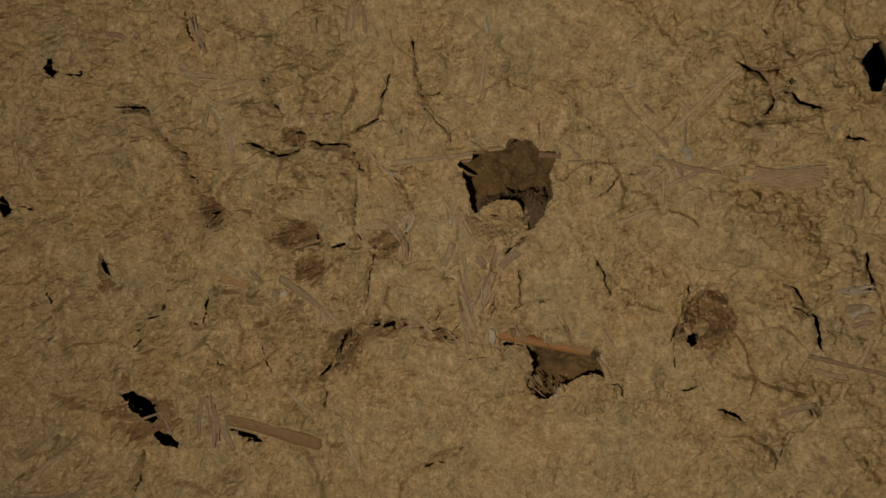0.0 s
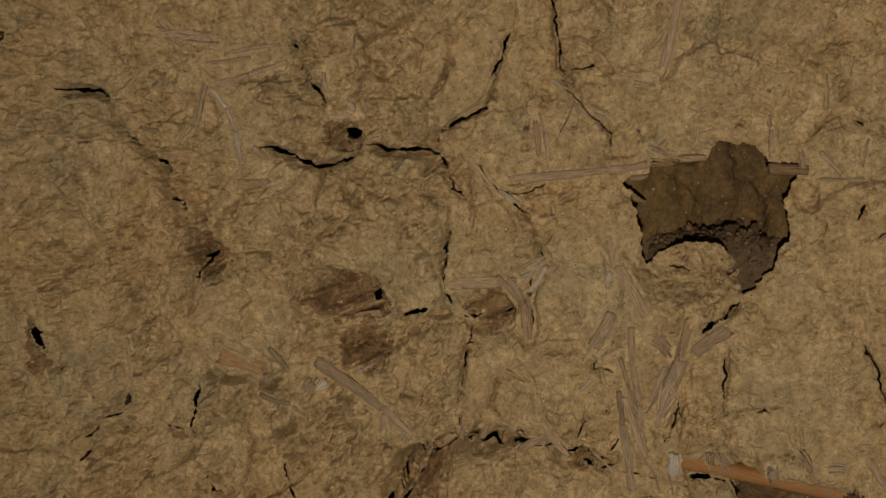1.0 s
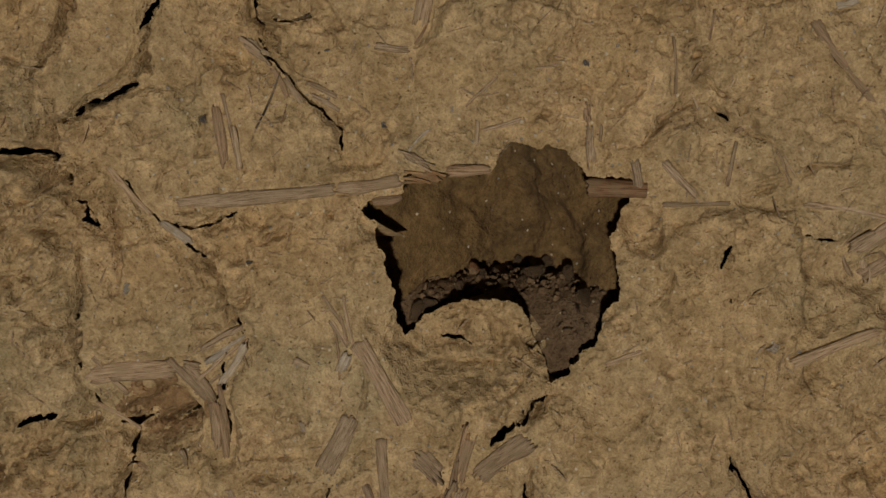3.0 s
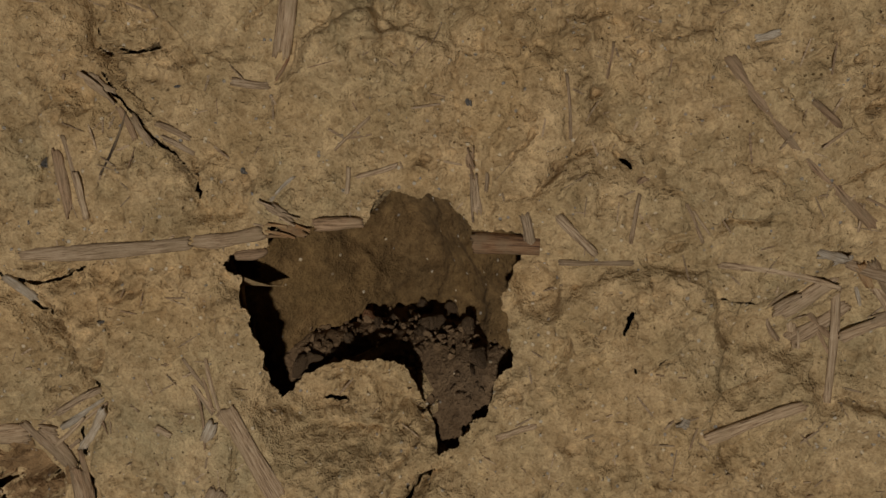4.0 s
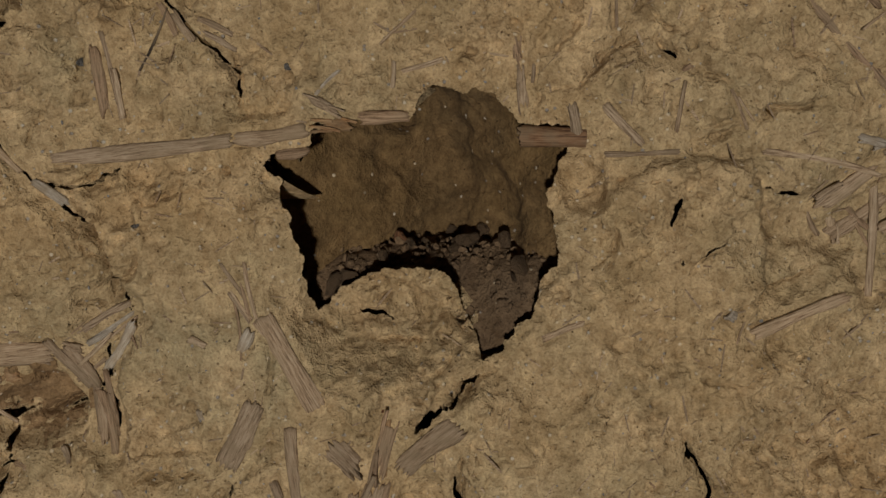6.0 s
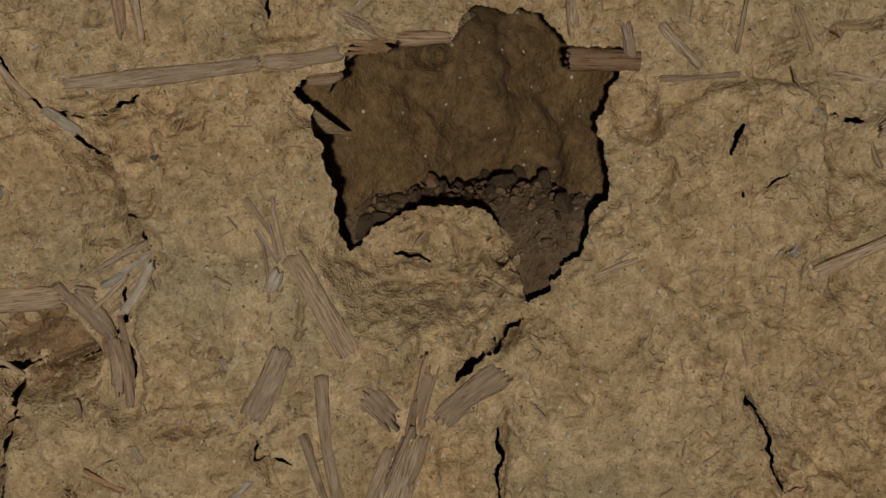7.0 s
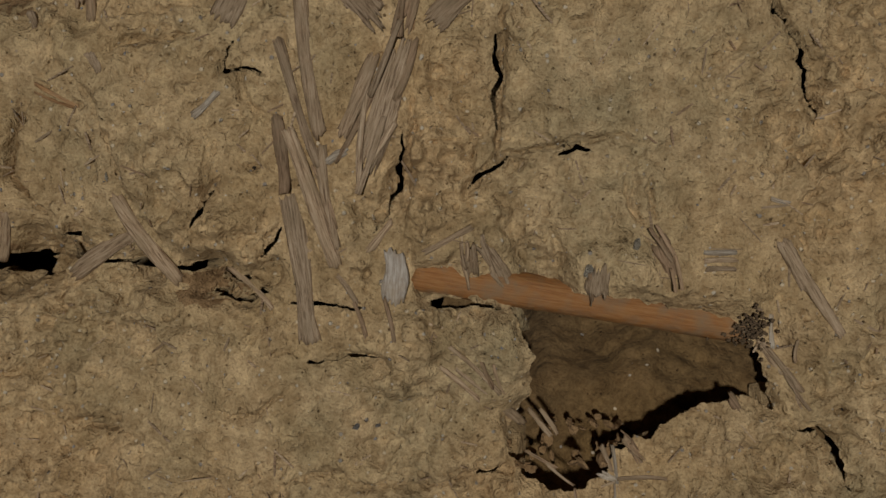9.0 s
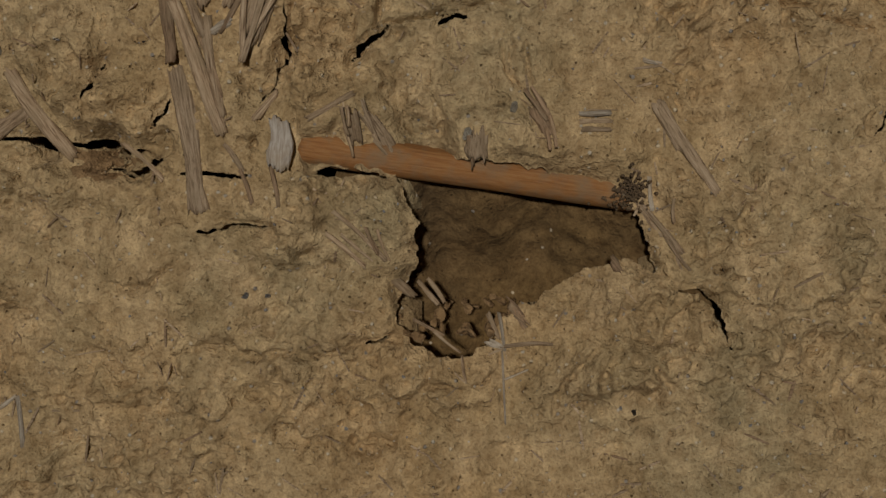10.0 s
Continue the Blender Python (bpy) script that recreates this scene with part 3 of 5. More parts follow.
crack(1.3, 4, 0.8, (26.1, -51.0), (26.1, -48.4), (30.1, -44.7), (35.7, -41.8), (40.2, -40.0))
crack(1.2, 3, 0.6, (41.3, -41.9), (45.9, -40.7), (49.2, -38.7), (55.0, -40.2))
crack(0.7, 2, 0.3, (57.9, -42.6), (59.2, -51.0), (63.5, -57.0))
crack(0.9, 3, 0.1, (85.8, -6.1), (89.3, -14.0), (92.7, -21.9), (95.7, -31.1), (97.0, -37.5))
crack(1.5, 5, 0.8, (12.9, -33.6), (13.5, -39.5), (11.6, -48.0), (10.4, -52.0), (6.6, -57.2))
crack(1.0, 3, 0.4, (-21.0, -14.7), (-21.7, -19.8), (-22.5, -23.2), (-17.8, -23.1), (-12.1, -24.3))
crack(1.4, 4, 0.2, (-24.4, -47.6), (-28.0, -50.4), (-30.4, -56.0))
crack(0.7, 2, 0.2, (-39.7, -56.5), (-33.8, -52.7))
crack(1.0, 3, 0.3, (-10.8, -53.3), (-12.9, -58.9), (-16.9, -61.5), (-20.3, -61.2))
crack(2.6, 7, 0.8, (-83.3, -2.6), (-77.8, -3.0), (-74.5, -2.4))
crack(1.8, 5, 0.5, (-84.0, -15.7), (-77.9, -15.3), (-75.1, -14.8))
crack(1.3, 4, 0.6, (-53.7, -13.0), (-51.2, -4.9), (-53.6, 3.6), (-49.8, 18.7))
crack(0.9, 3, 0.4, (-67.5, -3.9), (-57.5, 2.8))
crack(1.2, 4, 1.2, (-77.1, -64.9), (-69.7, -64.5), (-62.1, -63.3), (-55.5, -60.4))
crack(0.6, 2, 0.3, (17.5, -37.9), (22.0, -36.8), (25.9, -36.9))
crack(0.6, 1.5, 0.5, (-50.1, -19.8), (-40.2, -16.3), (-27.0, -15.8))
crack(3.6, 8, 1.2, (-46.6, -63.2), (-42.3, -64.5), (-34.7, -63.2), (-32.8, -63.8))
crack(3.0, 7, 1.2, (-28.0, -69.4), (-22.9, -70.7), (-14.0, -68.1))
crack(1.4, 5, 1.2, (-14.1, -70.9), (0.7, -71.9), (10.2, -71.0))
crack(1.5, 4, 1.0, (-68.4, -62.8), (-58.0, -60.9), (-52.6, -60.5))
crack(2.0, 5, 0.4, (-59.3, -57.1), (-55.0, -57.3))
crack(1.8, 5, 1.4, (-6.9, -83.7), (0.5, -82.5), (9.0, -82.7), (11.6, -84.6))
crack(0.8, 2, 0.3, (-4.1, -109.4), (4.5, -110.6), (15.6, -111.5), (21.6, -110.7))
crack(1.0, 3, 0.5, (26.5, -109.5), (32.5, -107.7), (36.3, -105.1))
crack(2.0, 5, 0.5, (91.3, -95.6), (97.1, -98.1), (101.9, -101.7), (105.7, -107.6), (106.6, -111.2))
crack(2.6, 6, 1.0, (16.9, -70.9), (21.0, -70.9), (29.4, -71.9), (35.5, -72.9))
crack(0.8, 2, 0.5, (75.8, -61.7), (84.4, -61.9))
crack(0.7, 2, 0.4, (62.1, -44.3), (64.4, -49.1), (66.1, -57.5))
crack(0.9, 2, 1.0, (-62.5, -96.9), (-56.0, -97.5), (-45.8, -101.6))
crack(0.8, 2, 0.8, (-28.7, -95.0), (-17.3, -94.9), (-9.6, -89.4))
crack(0.8, 2, 0.9, (40.7, -117.7), (52.6, -117.8), (58.5, -111.8))
crack(1.0, 2, 0.7, (68.2, -125.0), (71.8, -116.4), (78.8, -109.1))
pit(-334.0, -9.3, 4.7, 12.9, 8)
pit(-255.2, -4.9, 4.9, 6.5, 4)
pit(-398.2, -2.8, 7.5, 7.5, 4)
pit(-318.2, -116.5, 9.4, 8.2, 14)
pit(159.7, -45.7, 14.6, 13.9, 17)
pit(166.4, -36.8, 6.2, 5.5, 12)
pit(146.3, -58.3, 8.9, 6.4, 9)
pit(-213.7, 23.0, 10.4, 11.4, 13)
pit(-313.0, -38.3, 4.6, 3.5, 6)
pit(202.0, 112.4, 2.5, 2.5, 8)
pit(-137.7, -161.1, 27.5, 4.0, 10)
pit(-250.8, -121.9, 5.5, 5.5, 4)
pit(-139.0, 77.3, 5.7, 3.1, 12)
pit(-138.5, 7.8, 16.3, 12.7, 20)
pit(-129.9, -17.7, 13.6, 11.4, 9)
pit(-220.7, 30.2, 6.7, 8.7, 12)
pit(-256.3, -4.8, 6.0, 7.0, 5)
pit(-268.8, -55.1, 4.7, 4.7, 10)
pit(-93.7, -1.7, 5.7, 2.6, 8)
pit(-69.5, 0.3, 12.8, 10.7, 4)
pit(-66.2, 97.7, 2.1, 2.1, 6)
pit(-206.2, 94.1, 6.5, 9.3, 4)
pit(104.5, -93.4, 1.2, 0.8, 5)
pit(76.0, 95.7, 1.5, 1.8, 6)
pit(-34.6, 106.2, 1.6, 1.6, 7)
pit(124.0, 45.4, 3.8, 2.8, 6)
pit(136.4, 50.4, 7.5, 5.0, 5)
pit(35.9, 79.5, 0.7, 0.5, 2)
pit(-18.2, 57.9, 1.3, 1.3, 4)
pit(12.2, -46.8, 0.8, 1.4, 5)
pit(-26.8, -67.6, 6.1, 2.9, 7)
pit(-17.5, -42.8, 1.0, 1.0, 2)
pit(-80.7, -61.2, 5.0, 3.7, 6)
pit(-15.2, -64.7, 5.0, 3.2, 6)
pit(-26.5, -63.9, 3.7, 3.7, 4)
pit(38.5, -98.0, 3.6, 4.8, 8)
pit(28.3, -74.6, 2.9, 1.7, 3)
mound(18.3, 21.5, 24.0, 13.4, -13)
mound(23.6, 9.8, 17.0, 9.9, 2.0)
mound(56.5, -17.0, 37.1, 20.2, 2.0)
mound(-22.6, -101.3, 37.8, 25.2, 2.5)
mound(22.2, -78.2, 15.8, 7.3, 2.0)
mound(75.3, -111.5, 30.7, 14.2, 2.0)
mound(67.8, -65.8, 17.5, 7.0, 1.8)
mound(-115.5, 35.7, 35.2, 28.6, 3.0)
mound(-105.0, -27.7, 20.1, 24.6, 2.5)
mound(-71.7, 4.5, 19.3, 12.8, -3.0)
mound(-209.0, -17.8, 14.6, 14.6, -2)
mound(111.3, 39.8, 14.1, 10.3, -1.5)
mound(136.1, 36.6, 15.1, 8.8, -4.0)
mound(-64.5, -119.3, 55.1, 41.3, 4.0)
mound(-174.7, -177.1, 57.2, 31.2, -4)
mound(-266.1, -99.2, 33.5, 27.9, 2)
mound(188.0, 53.1, 62.3, 13.1, -5)
mound(256.5, 19.7, 15.2, 36.4, -5)
mound(45.0, 8.0, 8.4, 5.6, -2.0)
crack(2.2, 1.6, 0.6, (105.9, 101.5), (114.8, 87.9), (124.0, 75.4))
crack(1.6, 1.2, 0.4, (108.9, 102.6), (118.4, 89.1), (127.5, 77.8))
pit(-298.4, -152.3, 36.0, 23.2, 9)
pit(-134.9, 83.6, 9.7, 7.5, 6)
pit(-326.9, -27.5, 9.3, 16.3, 5)
mound(26.5, -66.2, 11.4, 4.1, -2.5)
pit(-105.6, -83.3, 12.4, 17.1, 6)
pit(162.1, -42.5, 17.3, 16.7, 8)
crack(0.8, 3, 0.5, (7.5, 21.6), (15.5, 20.1), (20.7, 16.4))
crack(0.7, 2, 0.4, (25.4, 5.4), (30.9, 9.7), (33.1, 14.0))
mound(3.8, 28.7, 5.7, 7.1, -2)
mound(15.0, -66.2, 5.5, 7.5, -2.2)
crack(1.4, 4, -0.8, (33.5, 2.2), (27.9, -1.0), (23.5, -5.3), (21.1, -8.7))
crack(1.2, 4, 0.6, (17.5, -72.1), (22.2, -71.9), (29.4, -72.4))
groove(3, 2.5, 2, (-86.8, 65.2), (-83.0, 57.6), (-76.2, 53.8))
groove(3, 2.2, 2, (-94.1, 76.1), (-92.7, 81.7), (-83.4, 89.1), (-70.5, 96.4), (-66.6, 106.1))
groove(3.5, 3, 2.5, (-65.4, 107.3), (-59.2, 116.8), (-55.4, 129.9), (-56.0, 139.4))
groove(3, 2.5, 2, (-99.1, 93.2), (-89.9, 101.8), (-85.8, 112.8))
groove(3.5, 3, 2, (-36.1, 138.4), (-38.2, 124.4), (-35.6, 107.7), (-25.6, 93.2), (-15.9, 84.7), (-13.0, 71.6))
groove(3, 2.5, 2, (-86.2, 56.3), (-87.4, 41.1), (-88.7, 30.8), (-90.5, 17.9), (-90.7, 3.5))
groove(4, 3.5, 2, (-83.0, -5.2), (-81.6, -20.9), (-84.3, -37.1), (-83.6, -53.2))
groove(4, 3.5, 2, (-48.4, -13.5), (-51.2, 1.6), (-47.5, 14.4), (-46.7, 29.5))
groove(3, 2.5, 2, (-65.3, 53.9), (-55.0, 47.9), (-53.4, 39.2), (-44.4, 34.6))
groove(3, 2.5, 2, (-34.8, 66.8), (-44.9, 59.2), (-55.2, 55.3))
groove(4, 3, 2, (-9.3, 23.4), (-11.4, 3.4), (-17.6, -6.8))
groove(4, 3.5, 2, (-4.8, -75.0), (-6.4, -51.5), (-5.8, -30.8), (-8.2, -11.3))
groove(5, 4, 2, (13.5, -55.6), (15.4, -34.5), (16.8, -17.2), (27.3, -3.2))
groove(4, 3.5, 3, (27.3, -3.2), (35.5, 2.8), (41.4, 8.8))
groove(3, 2.5, 2, (34.3, -8.7), (33.9, -23.5), (32.8, -41.1), (42.8, -39.1), (58.1, -36.8))
groove(2.5, 2, 2, (86.4, -5.1), (89.9, -15.4), (95.9, -24.5))
groove(4, 3, 2, (-116.9, -87.0), (-113.9, -75.4), (-102.5, -65.9), (-85.7, -61.6), (-56.1, -60.0))
groove(3, 2.5, 1.5, (-1.6, 111.2), (5.0, 120.1), (10.4, 129.0))
groove(3, 2, 2, (-57.0, 159.5), (-53.5, 143.3), (-39.9, 133.1), (-38.0, 104.0))
groove(4, 3, 2, (139.7, -35.7), (150.1, -25.9), (147.1, -15.9))
groove(3, 2.5, 2, (92.5, -53.6), (98.9, -72.6))
groove(4, 3, 2, (138.9, -72.5), (140.7, -54.3), (145.2, -39.0))
groove(3, 2.5, 2, (-41.2, 152.2), (-37.3, 109.4), (-22.5, 91.6))
groove(3, 2.5, 1.5, (-36.6, 104.0), (-32.2, 99.4), (-28.8, 92.8), (-23.6, 88.0), (-17.1, 81.3), (-14.9, 76.0), (-14.7, 69.3))
groove(4, 3, 1, (22.3, -4.8), (30.8, 1.1), (41.4, 8.6))
groove(3, 2.5, 1.5, (27.7, 20.7), (32.8, 19.1), (37.8, 14.7))
groove(2.5, 2, 1, (-59.3, 27.2), (-50.4, 25.1), (-44.7, 28.8))
groove(2.5, 2, 1, (-49.5, 34.4), (-49.3, 28.7), (-48.7, 20.0))
groove(2.5, 2, 1, (1.9, 15.8), (12.6, 15.0), (24.5, 14.1))
groove(2.5, 1.8, 1, (5.9, 102.5), (8.3, 107.3), (9.8, 112.3))
groove(3, 2.5, 1.5, (14.6, -34.2), (14.5, -41.3), (12.7, -48.6), (12.0, -52.5), (7.7, -56.0), (7.0, -64.5))
groove(2, 1.6, 1.5, (32.9, -24.5), (32.7, -31.4), (33.6, -38.5), (30.4, -43.1), (26.9, -47.2))
groove(2, 1.6, 1.5, (30.4, -43.1), (37.4, -40.3), (43.2, -38.8), (48.9, -36.5), (55.9, -37.3), (64.0, -38.6))
groove(2, 1.6, 1.2, (58.3, -40.9), (60.1, -47.3), (60.6, -52.1), (64.7, -56.9))
groove(2, 1.6, 1.2, (-29.0, -52.6), (-27.4, -49.0), (-23.3, -44.6))
groove(2, 1.6, 1.2, (-9.0, -45.5), (-9.8, -51.6), (-12.4, -56.5), (-17.5, -59.5))
groove(3.5, 2.5, 1, (-68.3, -60.2), (-60.5, -59.5), (-54.2, -60.0))
groove(3, 2.5, 1, (-30.8, -72.2), (-15.5, -71.2), (-8.1, -69.4))
groove(3, 2, 1, (-17.0, -82.2), (-5.7, -81.0), (6.4, -81.8), (11.1, -83.6))
groove(3, 2, 1, (-14.2, -111.1), (-6.6, -108.5), (5.7, -109.7), (17.9, -111.0), (30.0, -107.5))
groove(3, 2, 1, (89.9, -93.0), (98.1, -97.7), (105.4, -104.8))
groove(2.5, 2, 1, (90.4, -53.9), (93.9, -49.9), (101.7, -44.8))
groove(2.5, 2, 1, (108.2, -28.7), (111.6, -31.7), (118.0, -33.3))
groove(2, 1.6, 1, (95.4, -24.9), (96.5, -30.7), (98.3, -35.4))
groove(3, 2, 1, (-62.5, -98.1), (-56.1, -99.2), (-45.7, -98.9))
pit(-217.0, 28.4, 12.5, 15.7, 4)
pit(-130.6, -16.0, 12.8, 14.2, 4)
pit(-67.0, 0.8, 13.0, 15.6, 3.5)
pit(-176.8, 117.4, 17.4, 10.2, 3)
pit(-51.7, 24.4, 7.6, 7.6, 3)
pit(-115.3, 85.9, 13.5, 8.1, 3)
pit(-17.5, -31.7, 12.3, 14.8, 2.5)
pit(120.4, 41.9, 14.0, 6.4, 4)
pit(62.7, 53.4, 5.3, 7.9, 4)
pit(6.8, -44.5, 8.5, 13.3, 3)

mound(28, -66.5, 19, 5.5, -6)
mound(60, -64, 17, 4.5, 2.5)
mound(82, -69, 9, 4.5, 2.5)

# thin lips round the two open holes
H -= 0.5 * np.exp(-np.clip(OPEN, 0, 99) / 0.8)
HOLES = np.full(U.shape, 99.0)


def burrow(u, v, ru, rv, lean=0.0):
    """The outline of a small insect burrow."""
    ring = []
    for k in range(14):
        t = k * math.tau / 14
        x, y = ru * math.cos(t) * (1 + 0.25 * math.sin(3 * t + u)), rv * math.sin(t) * (1 + 0.2 * math.sin(2 * t + v))
        ring.append((u + x * math.cos(lean) - y * math.sin(lean), v + x * math.sin(lean) + y * math.cos(lean)))
    return ring


BURROWS = [burrow(-354.4, 143.3, 4.2, 6.8, 0),
           burrow(-320.7, -22.6, 5.5, 10, 0.2),
           burrow(-304.8, -141.2, 17, 12, -0.6),
           burrow(-280.2, -168.4, 13, 6, -0.3),
           burrow(258.2, 111.9, 8, 13, 0),
           burrow(-418.5, 30.4, 6, 8, 0),
           burrow(-135.8, 82.8, 5, 4, -0.2),
           burrow(-128.9, 4.2, 3.6, 1.8, -0.2),
           burrow(-104.8, -0.3, 6.5, 1.3, 0.25),
           burrow(-85.7, -64.2, 12, 1.5, 0.1),
           burrow(-114.8, -79.6, 3, 8, -0.7),
           burrow(-268.9, -54.2, 2.6, 2.6, 0),
           burrow(150.9, -63.9, 4, 2.6, 0.3),
           burrow(-308.4, -37.7, 2.6, 1.8, 0),
           burrow(-200.9, -160.0, 15, 3, -0.25),
           burrow(209.9, 105.9, 2, 2, 0)]
for ring in (MAIN_HOLE, LOW_HOLE, *BURROWS):
    r = np.array(ring)
    box = window(r[:, 0].min() - 12, r[:, 0].max() + 12, r[:, 1].min() - 12, r[:, 1].max() + 12)
    jag_u = U[box] + 0.8 * perlin(U[box] / 3.1, V[box] / 3.1, 70) + 0.5 * perlin(U[box] / 1.3, V[box] / 1.3, 71)
    jag_v = V[box] + 0.8 * perlin(U[box] / 3.1, V[box] / 3.1, 72) + 0.5 * perlin(U[box] / 1.3, V[box] / 1.3, 73)
    HOLES[box] = np.minimum(HOLES[box], outline(ring, jag_u, jag_v))
H -= 1.6 * np.exp(-np.clip(HOLES, 0, 99) / 1.6)
OPEN = np.minimum(OPEN, HOLES)


def height_at(u, v, reach=0.0):
    """The wall's relief at a place, or its mean over a small square."""
    if reach:
        return float(np.percentile(H[window(u - reach, u + reach, v - reach, v + reach)], 68))
    return float(H[min(np.searchsorted(VS, v), len(VS) - 1), min(np.searchsorted(US, u), len(US) - 1)])


def mesh_object(name, verts, faces, material, smooth=True):
    """One mesh object from arrays of vertices (in metres) and of faces, all with the same number of corners."""
    verts, faces = np.asarray(verts, np.float32), np.asarray(faces, np.int32)
    me = bpy.data.meshes.new(name)
    me.vertices.add(len(verts))
    me.vertices.foreach_set("co", verts.ravel())
    n, k = faces.shape
    me.loops.add(n * k)
    me.loops.foreach_set("vertex_index", faces.ravel())
    me.polygons.add(n)
    me.polygons.foreach_set("loop_start", np.arange(0, n * k, k, dtype=np.int32))
    me.update(calc_edges=True)
    me.validate()
    me.polygons.foreach_set("use_smooth", np.full(len(me.polygons), smooth))
    me.materials.append(material)
    return new(name, me)


def build_wall():
    rows, cols = U.shape
    index = np.arange(rows * cols).reshape(rows, cols)
    inside = OPEN < 0
    gone = (OPEN[:-1, :-1] + OPEN[1:, :-1] + OPEN[:-1, 1:] + OPEN[1:, 1:]) < 0
    # which way the solid clay lies, at each corner of a cut cell
    gu, gv, on_rim = np.zeros(U.shape), np.zeros(U.shape), np.zeros(U.shape, bool)
    wide_u, wide_v = np.diff(US)[None, :] / 2, np.diff(VS)[:, None] / 2
    for part, su, sv in ((np.s_[:-1, :-1], -1, -1), (np.s_[1:, :-1], -1, 1), (np.s_[:-1, 1:], 1, -1), (np.s_[1:, 1:], 1, 1)):
        gu[part] += gone * su * wide_u
        gv[part] += gone * sv * wide_v
        on_rim[part] |= gone
    size = np.maximum(np.hypot(gu, gv), 1e-6)
    gu, gv = gu / size, gv / size
    snap = np.where(on_rim, np.clip(-OPEN, -0.2, 0.45), 0)
    pu, pv = U + gu * snap, V + gv * snap
    verts = np.stack([pu * MM, -H * MM, V0 + pv * MM], -1).reshape(-1, 3)
    quads = np.stack([index[:-1, :-1], index[:-1, 1:], index[1:, 1:], index[1:, :-1]], -1)
    kept = quads[~gone]
    # edges between kept and cut cells carry the lip, which runs back into the wall
    pairs = []
    a = ~gone[:, :-1] & gone[:, 1:]
    pairs.append(np.stack([index[1:, 1:-1][a], index[:-1, 1:-1][a]], -1))
    a = gone[:, :-1] & ~gone[:, 1:]
    pairs.append(np.stack([index[:-1, 1:-1][a], index[1:, 1:-1][a]], -1))
    a = ~gone[:-1] & gone[1:]
    pairs.append(np.stack([index[1:-1, :-1][a], index[1:-1, 1:][a]], -1))
    a = gone[:-1] & ~gone[1:]
    pairs.append(np.stack([index[1:-1, 1:][a], index[1:-1, :-1][a]], -1))
    pairs = np.concatenate(pairs)
    rim, back = np.unique(pairs, return_inverse=True)
    back = back.reshape(-1, 2)
    ru, rv, rh = pu.ravel()[rim], pv.ravel()[rim], H.ravel()[rim]
    nu, nv = gu.ravel()[rim], gv.ravel()[rim]
    extra, last = [], rim
    faces = [kept]
    count = rows * cols
    for k, (deep, flare) in enumerate(((0.5, 0.15), (1.2, 0.7), (2.4, 1.9), (4.5, 4.0), (8.0, 6.5), (14.0, 9.0))):
        wob = 0.5 * deep ** 0.5 * perlin(ru / 2.2 + deep * 0.3, rv / 2.2, 80 + k)
        out = flare + 0.6 * wob
        extra.append(np.stack([(ru + nu * out) * MM, (-rh + deep + 0.3 * wob) * MM, V0 + (rv + nv * out) * MM], -1))
        ring = count + np.arange(len(rim))
        here = last if k else rim
        faces.append(np.stack([here[back[:, 1]], here[back[:, 0]], ring[back[:, 0]], ring[back[:, 1]]], -1))
        last, count = ring, count + len(rim)
    wall = mesh_object("wall_front", np.concatenate([verts] + extra), np.concatenate(faces), CLAY)
    return tagged(wall, "cracked ochre clay wall mixed with chopped straw, holed in places", "wall", kind="structure")



def bowl(u, v, ru, rv, front, deep, seed, n=150):
    """A hollow behind the wall, open towards the room."""
    a, b = np.meshgrid(np.linspace(-1, 1, n), np.linspace(-1, 1, n))
    r = np.maximum(np.abs(a), np.abs(b))
    depth = front + (deep - front) * np.clip(1.0 - (a ** 4 + b ** 4) ** (1.1 - 0.5 * np.clip(a * 2, 0, 1)), 0, 1)
    x, y = u + a * ru, v + b * rv
    lump = 4.2 * fbm(x, y, 20, 3, seed) + 1.0 * fbm(x, y, 5, 2, seed + 9) + 0.3 * fbm(x, y, 1.6, 1, seed + 12)
    x = x - 0.2 * np.clip(depth - 12, 0, 60) * np.clip(a, 0, 1) ** 2
    c1, c2, own = cells(x / 9, y / 7, seed)
    depth = depth - lump - 1.6 * (own - 0.5) * np.clip((c2 - c1) * 4, 0, 1)
    x, y = x + 2.5 * fbm(depth, y, 18, 2, seed + 20), y + 2.5 * fbm(depth, x, 18, 2, seed + 30)
    return x, y, depth


def build_bowl(name, x, y, depth, label, material):
    n = x.shape[0]
    index = np.arange(n * n).reshape(n, n)
    faces = np.stack([index[:-1, :-1], index[:-1, 1:], index[1:, 1:], index[1:, :-1]], -1).reshape(-1, 4)
    ob = mesh_object(name, np.stack([x * MM, depth * MM, V0 + y * MM], -1).reshape(-1, 3), faces, material)
    return tagged(ob, label, "wall cavity", kind="structure")


# both hollows take the darkened clay, with their dimness in its colour
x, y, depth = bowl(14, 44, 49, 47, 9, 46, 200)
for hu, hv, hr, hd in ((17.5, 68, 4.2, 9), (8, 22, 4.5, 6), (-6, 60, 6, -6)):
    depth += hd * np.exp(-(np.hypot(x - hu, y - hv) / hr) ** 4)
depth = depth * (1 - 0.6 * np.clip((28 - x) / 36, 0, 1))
build_bowl("cavity_main", x, y, depth, "brown clay cavity behind the large hole, its dimness put into the colour", DIMMED_CAVITY_CLAY)
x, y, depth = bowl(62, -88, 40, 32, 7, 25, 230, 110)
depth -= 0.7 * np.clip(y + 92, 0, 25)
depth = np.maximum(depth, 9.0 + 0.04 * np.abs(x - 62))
build_bowl("cavity_low", x, y, depth, "shallow brown clay cavity behind the reed hole, shade put into its colour", DIMMED_CAVITY_CLAY)


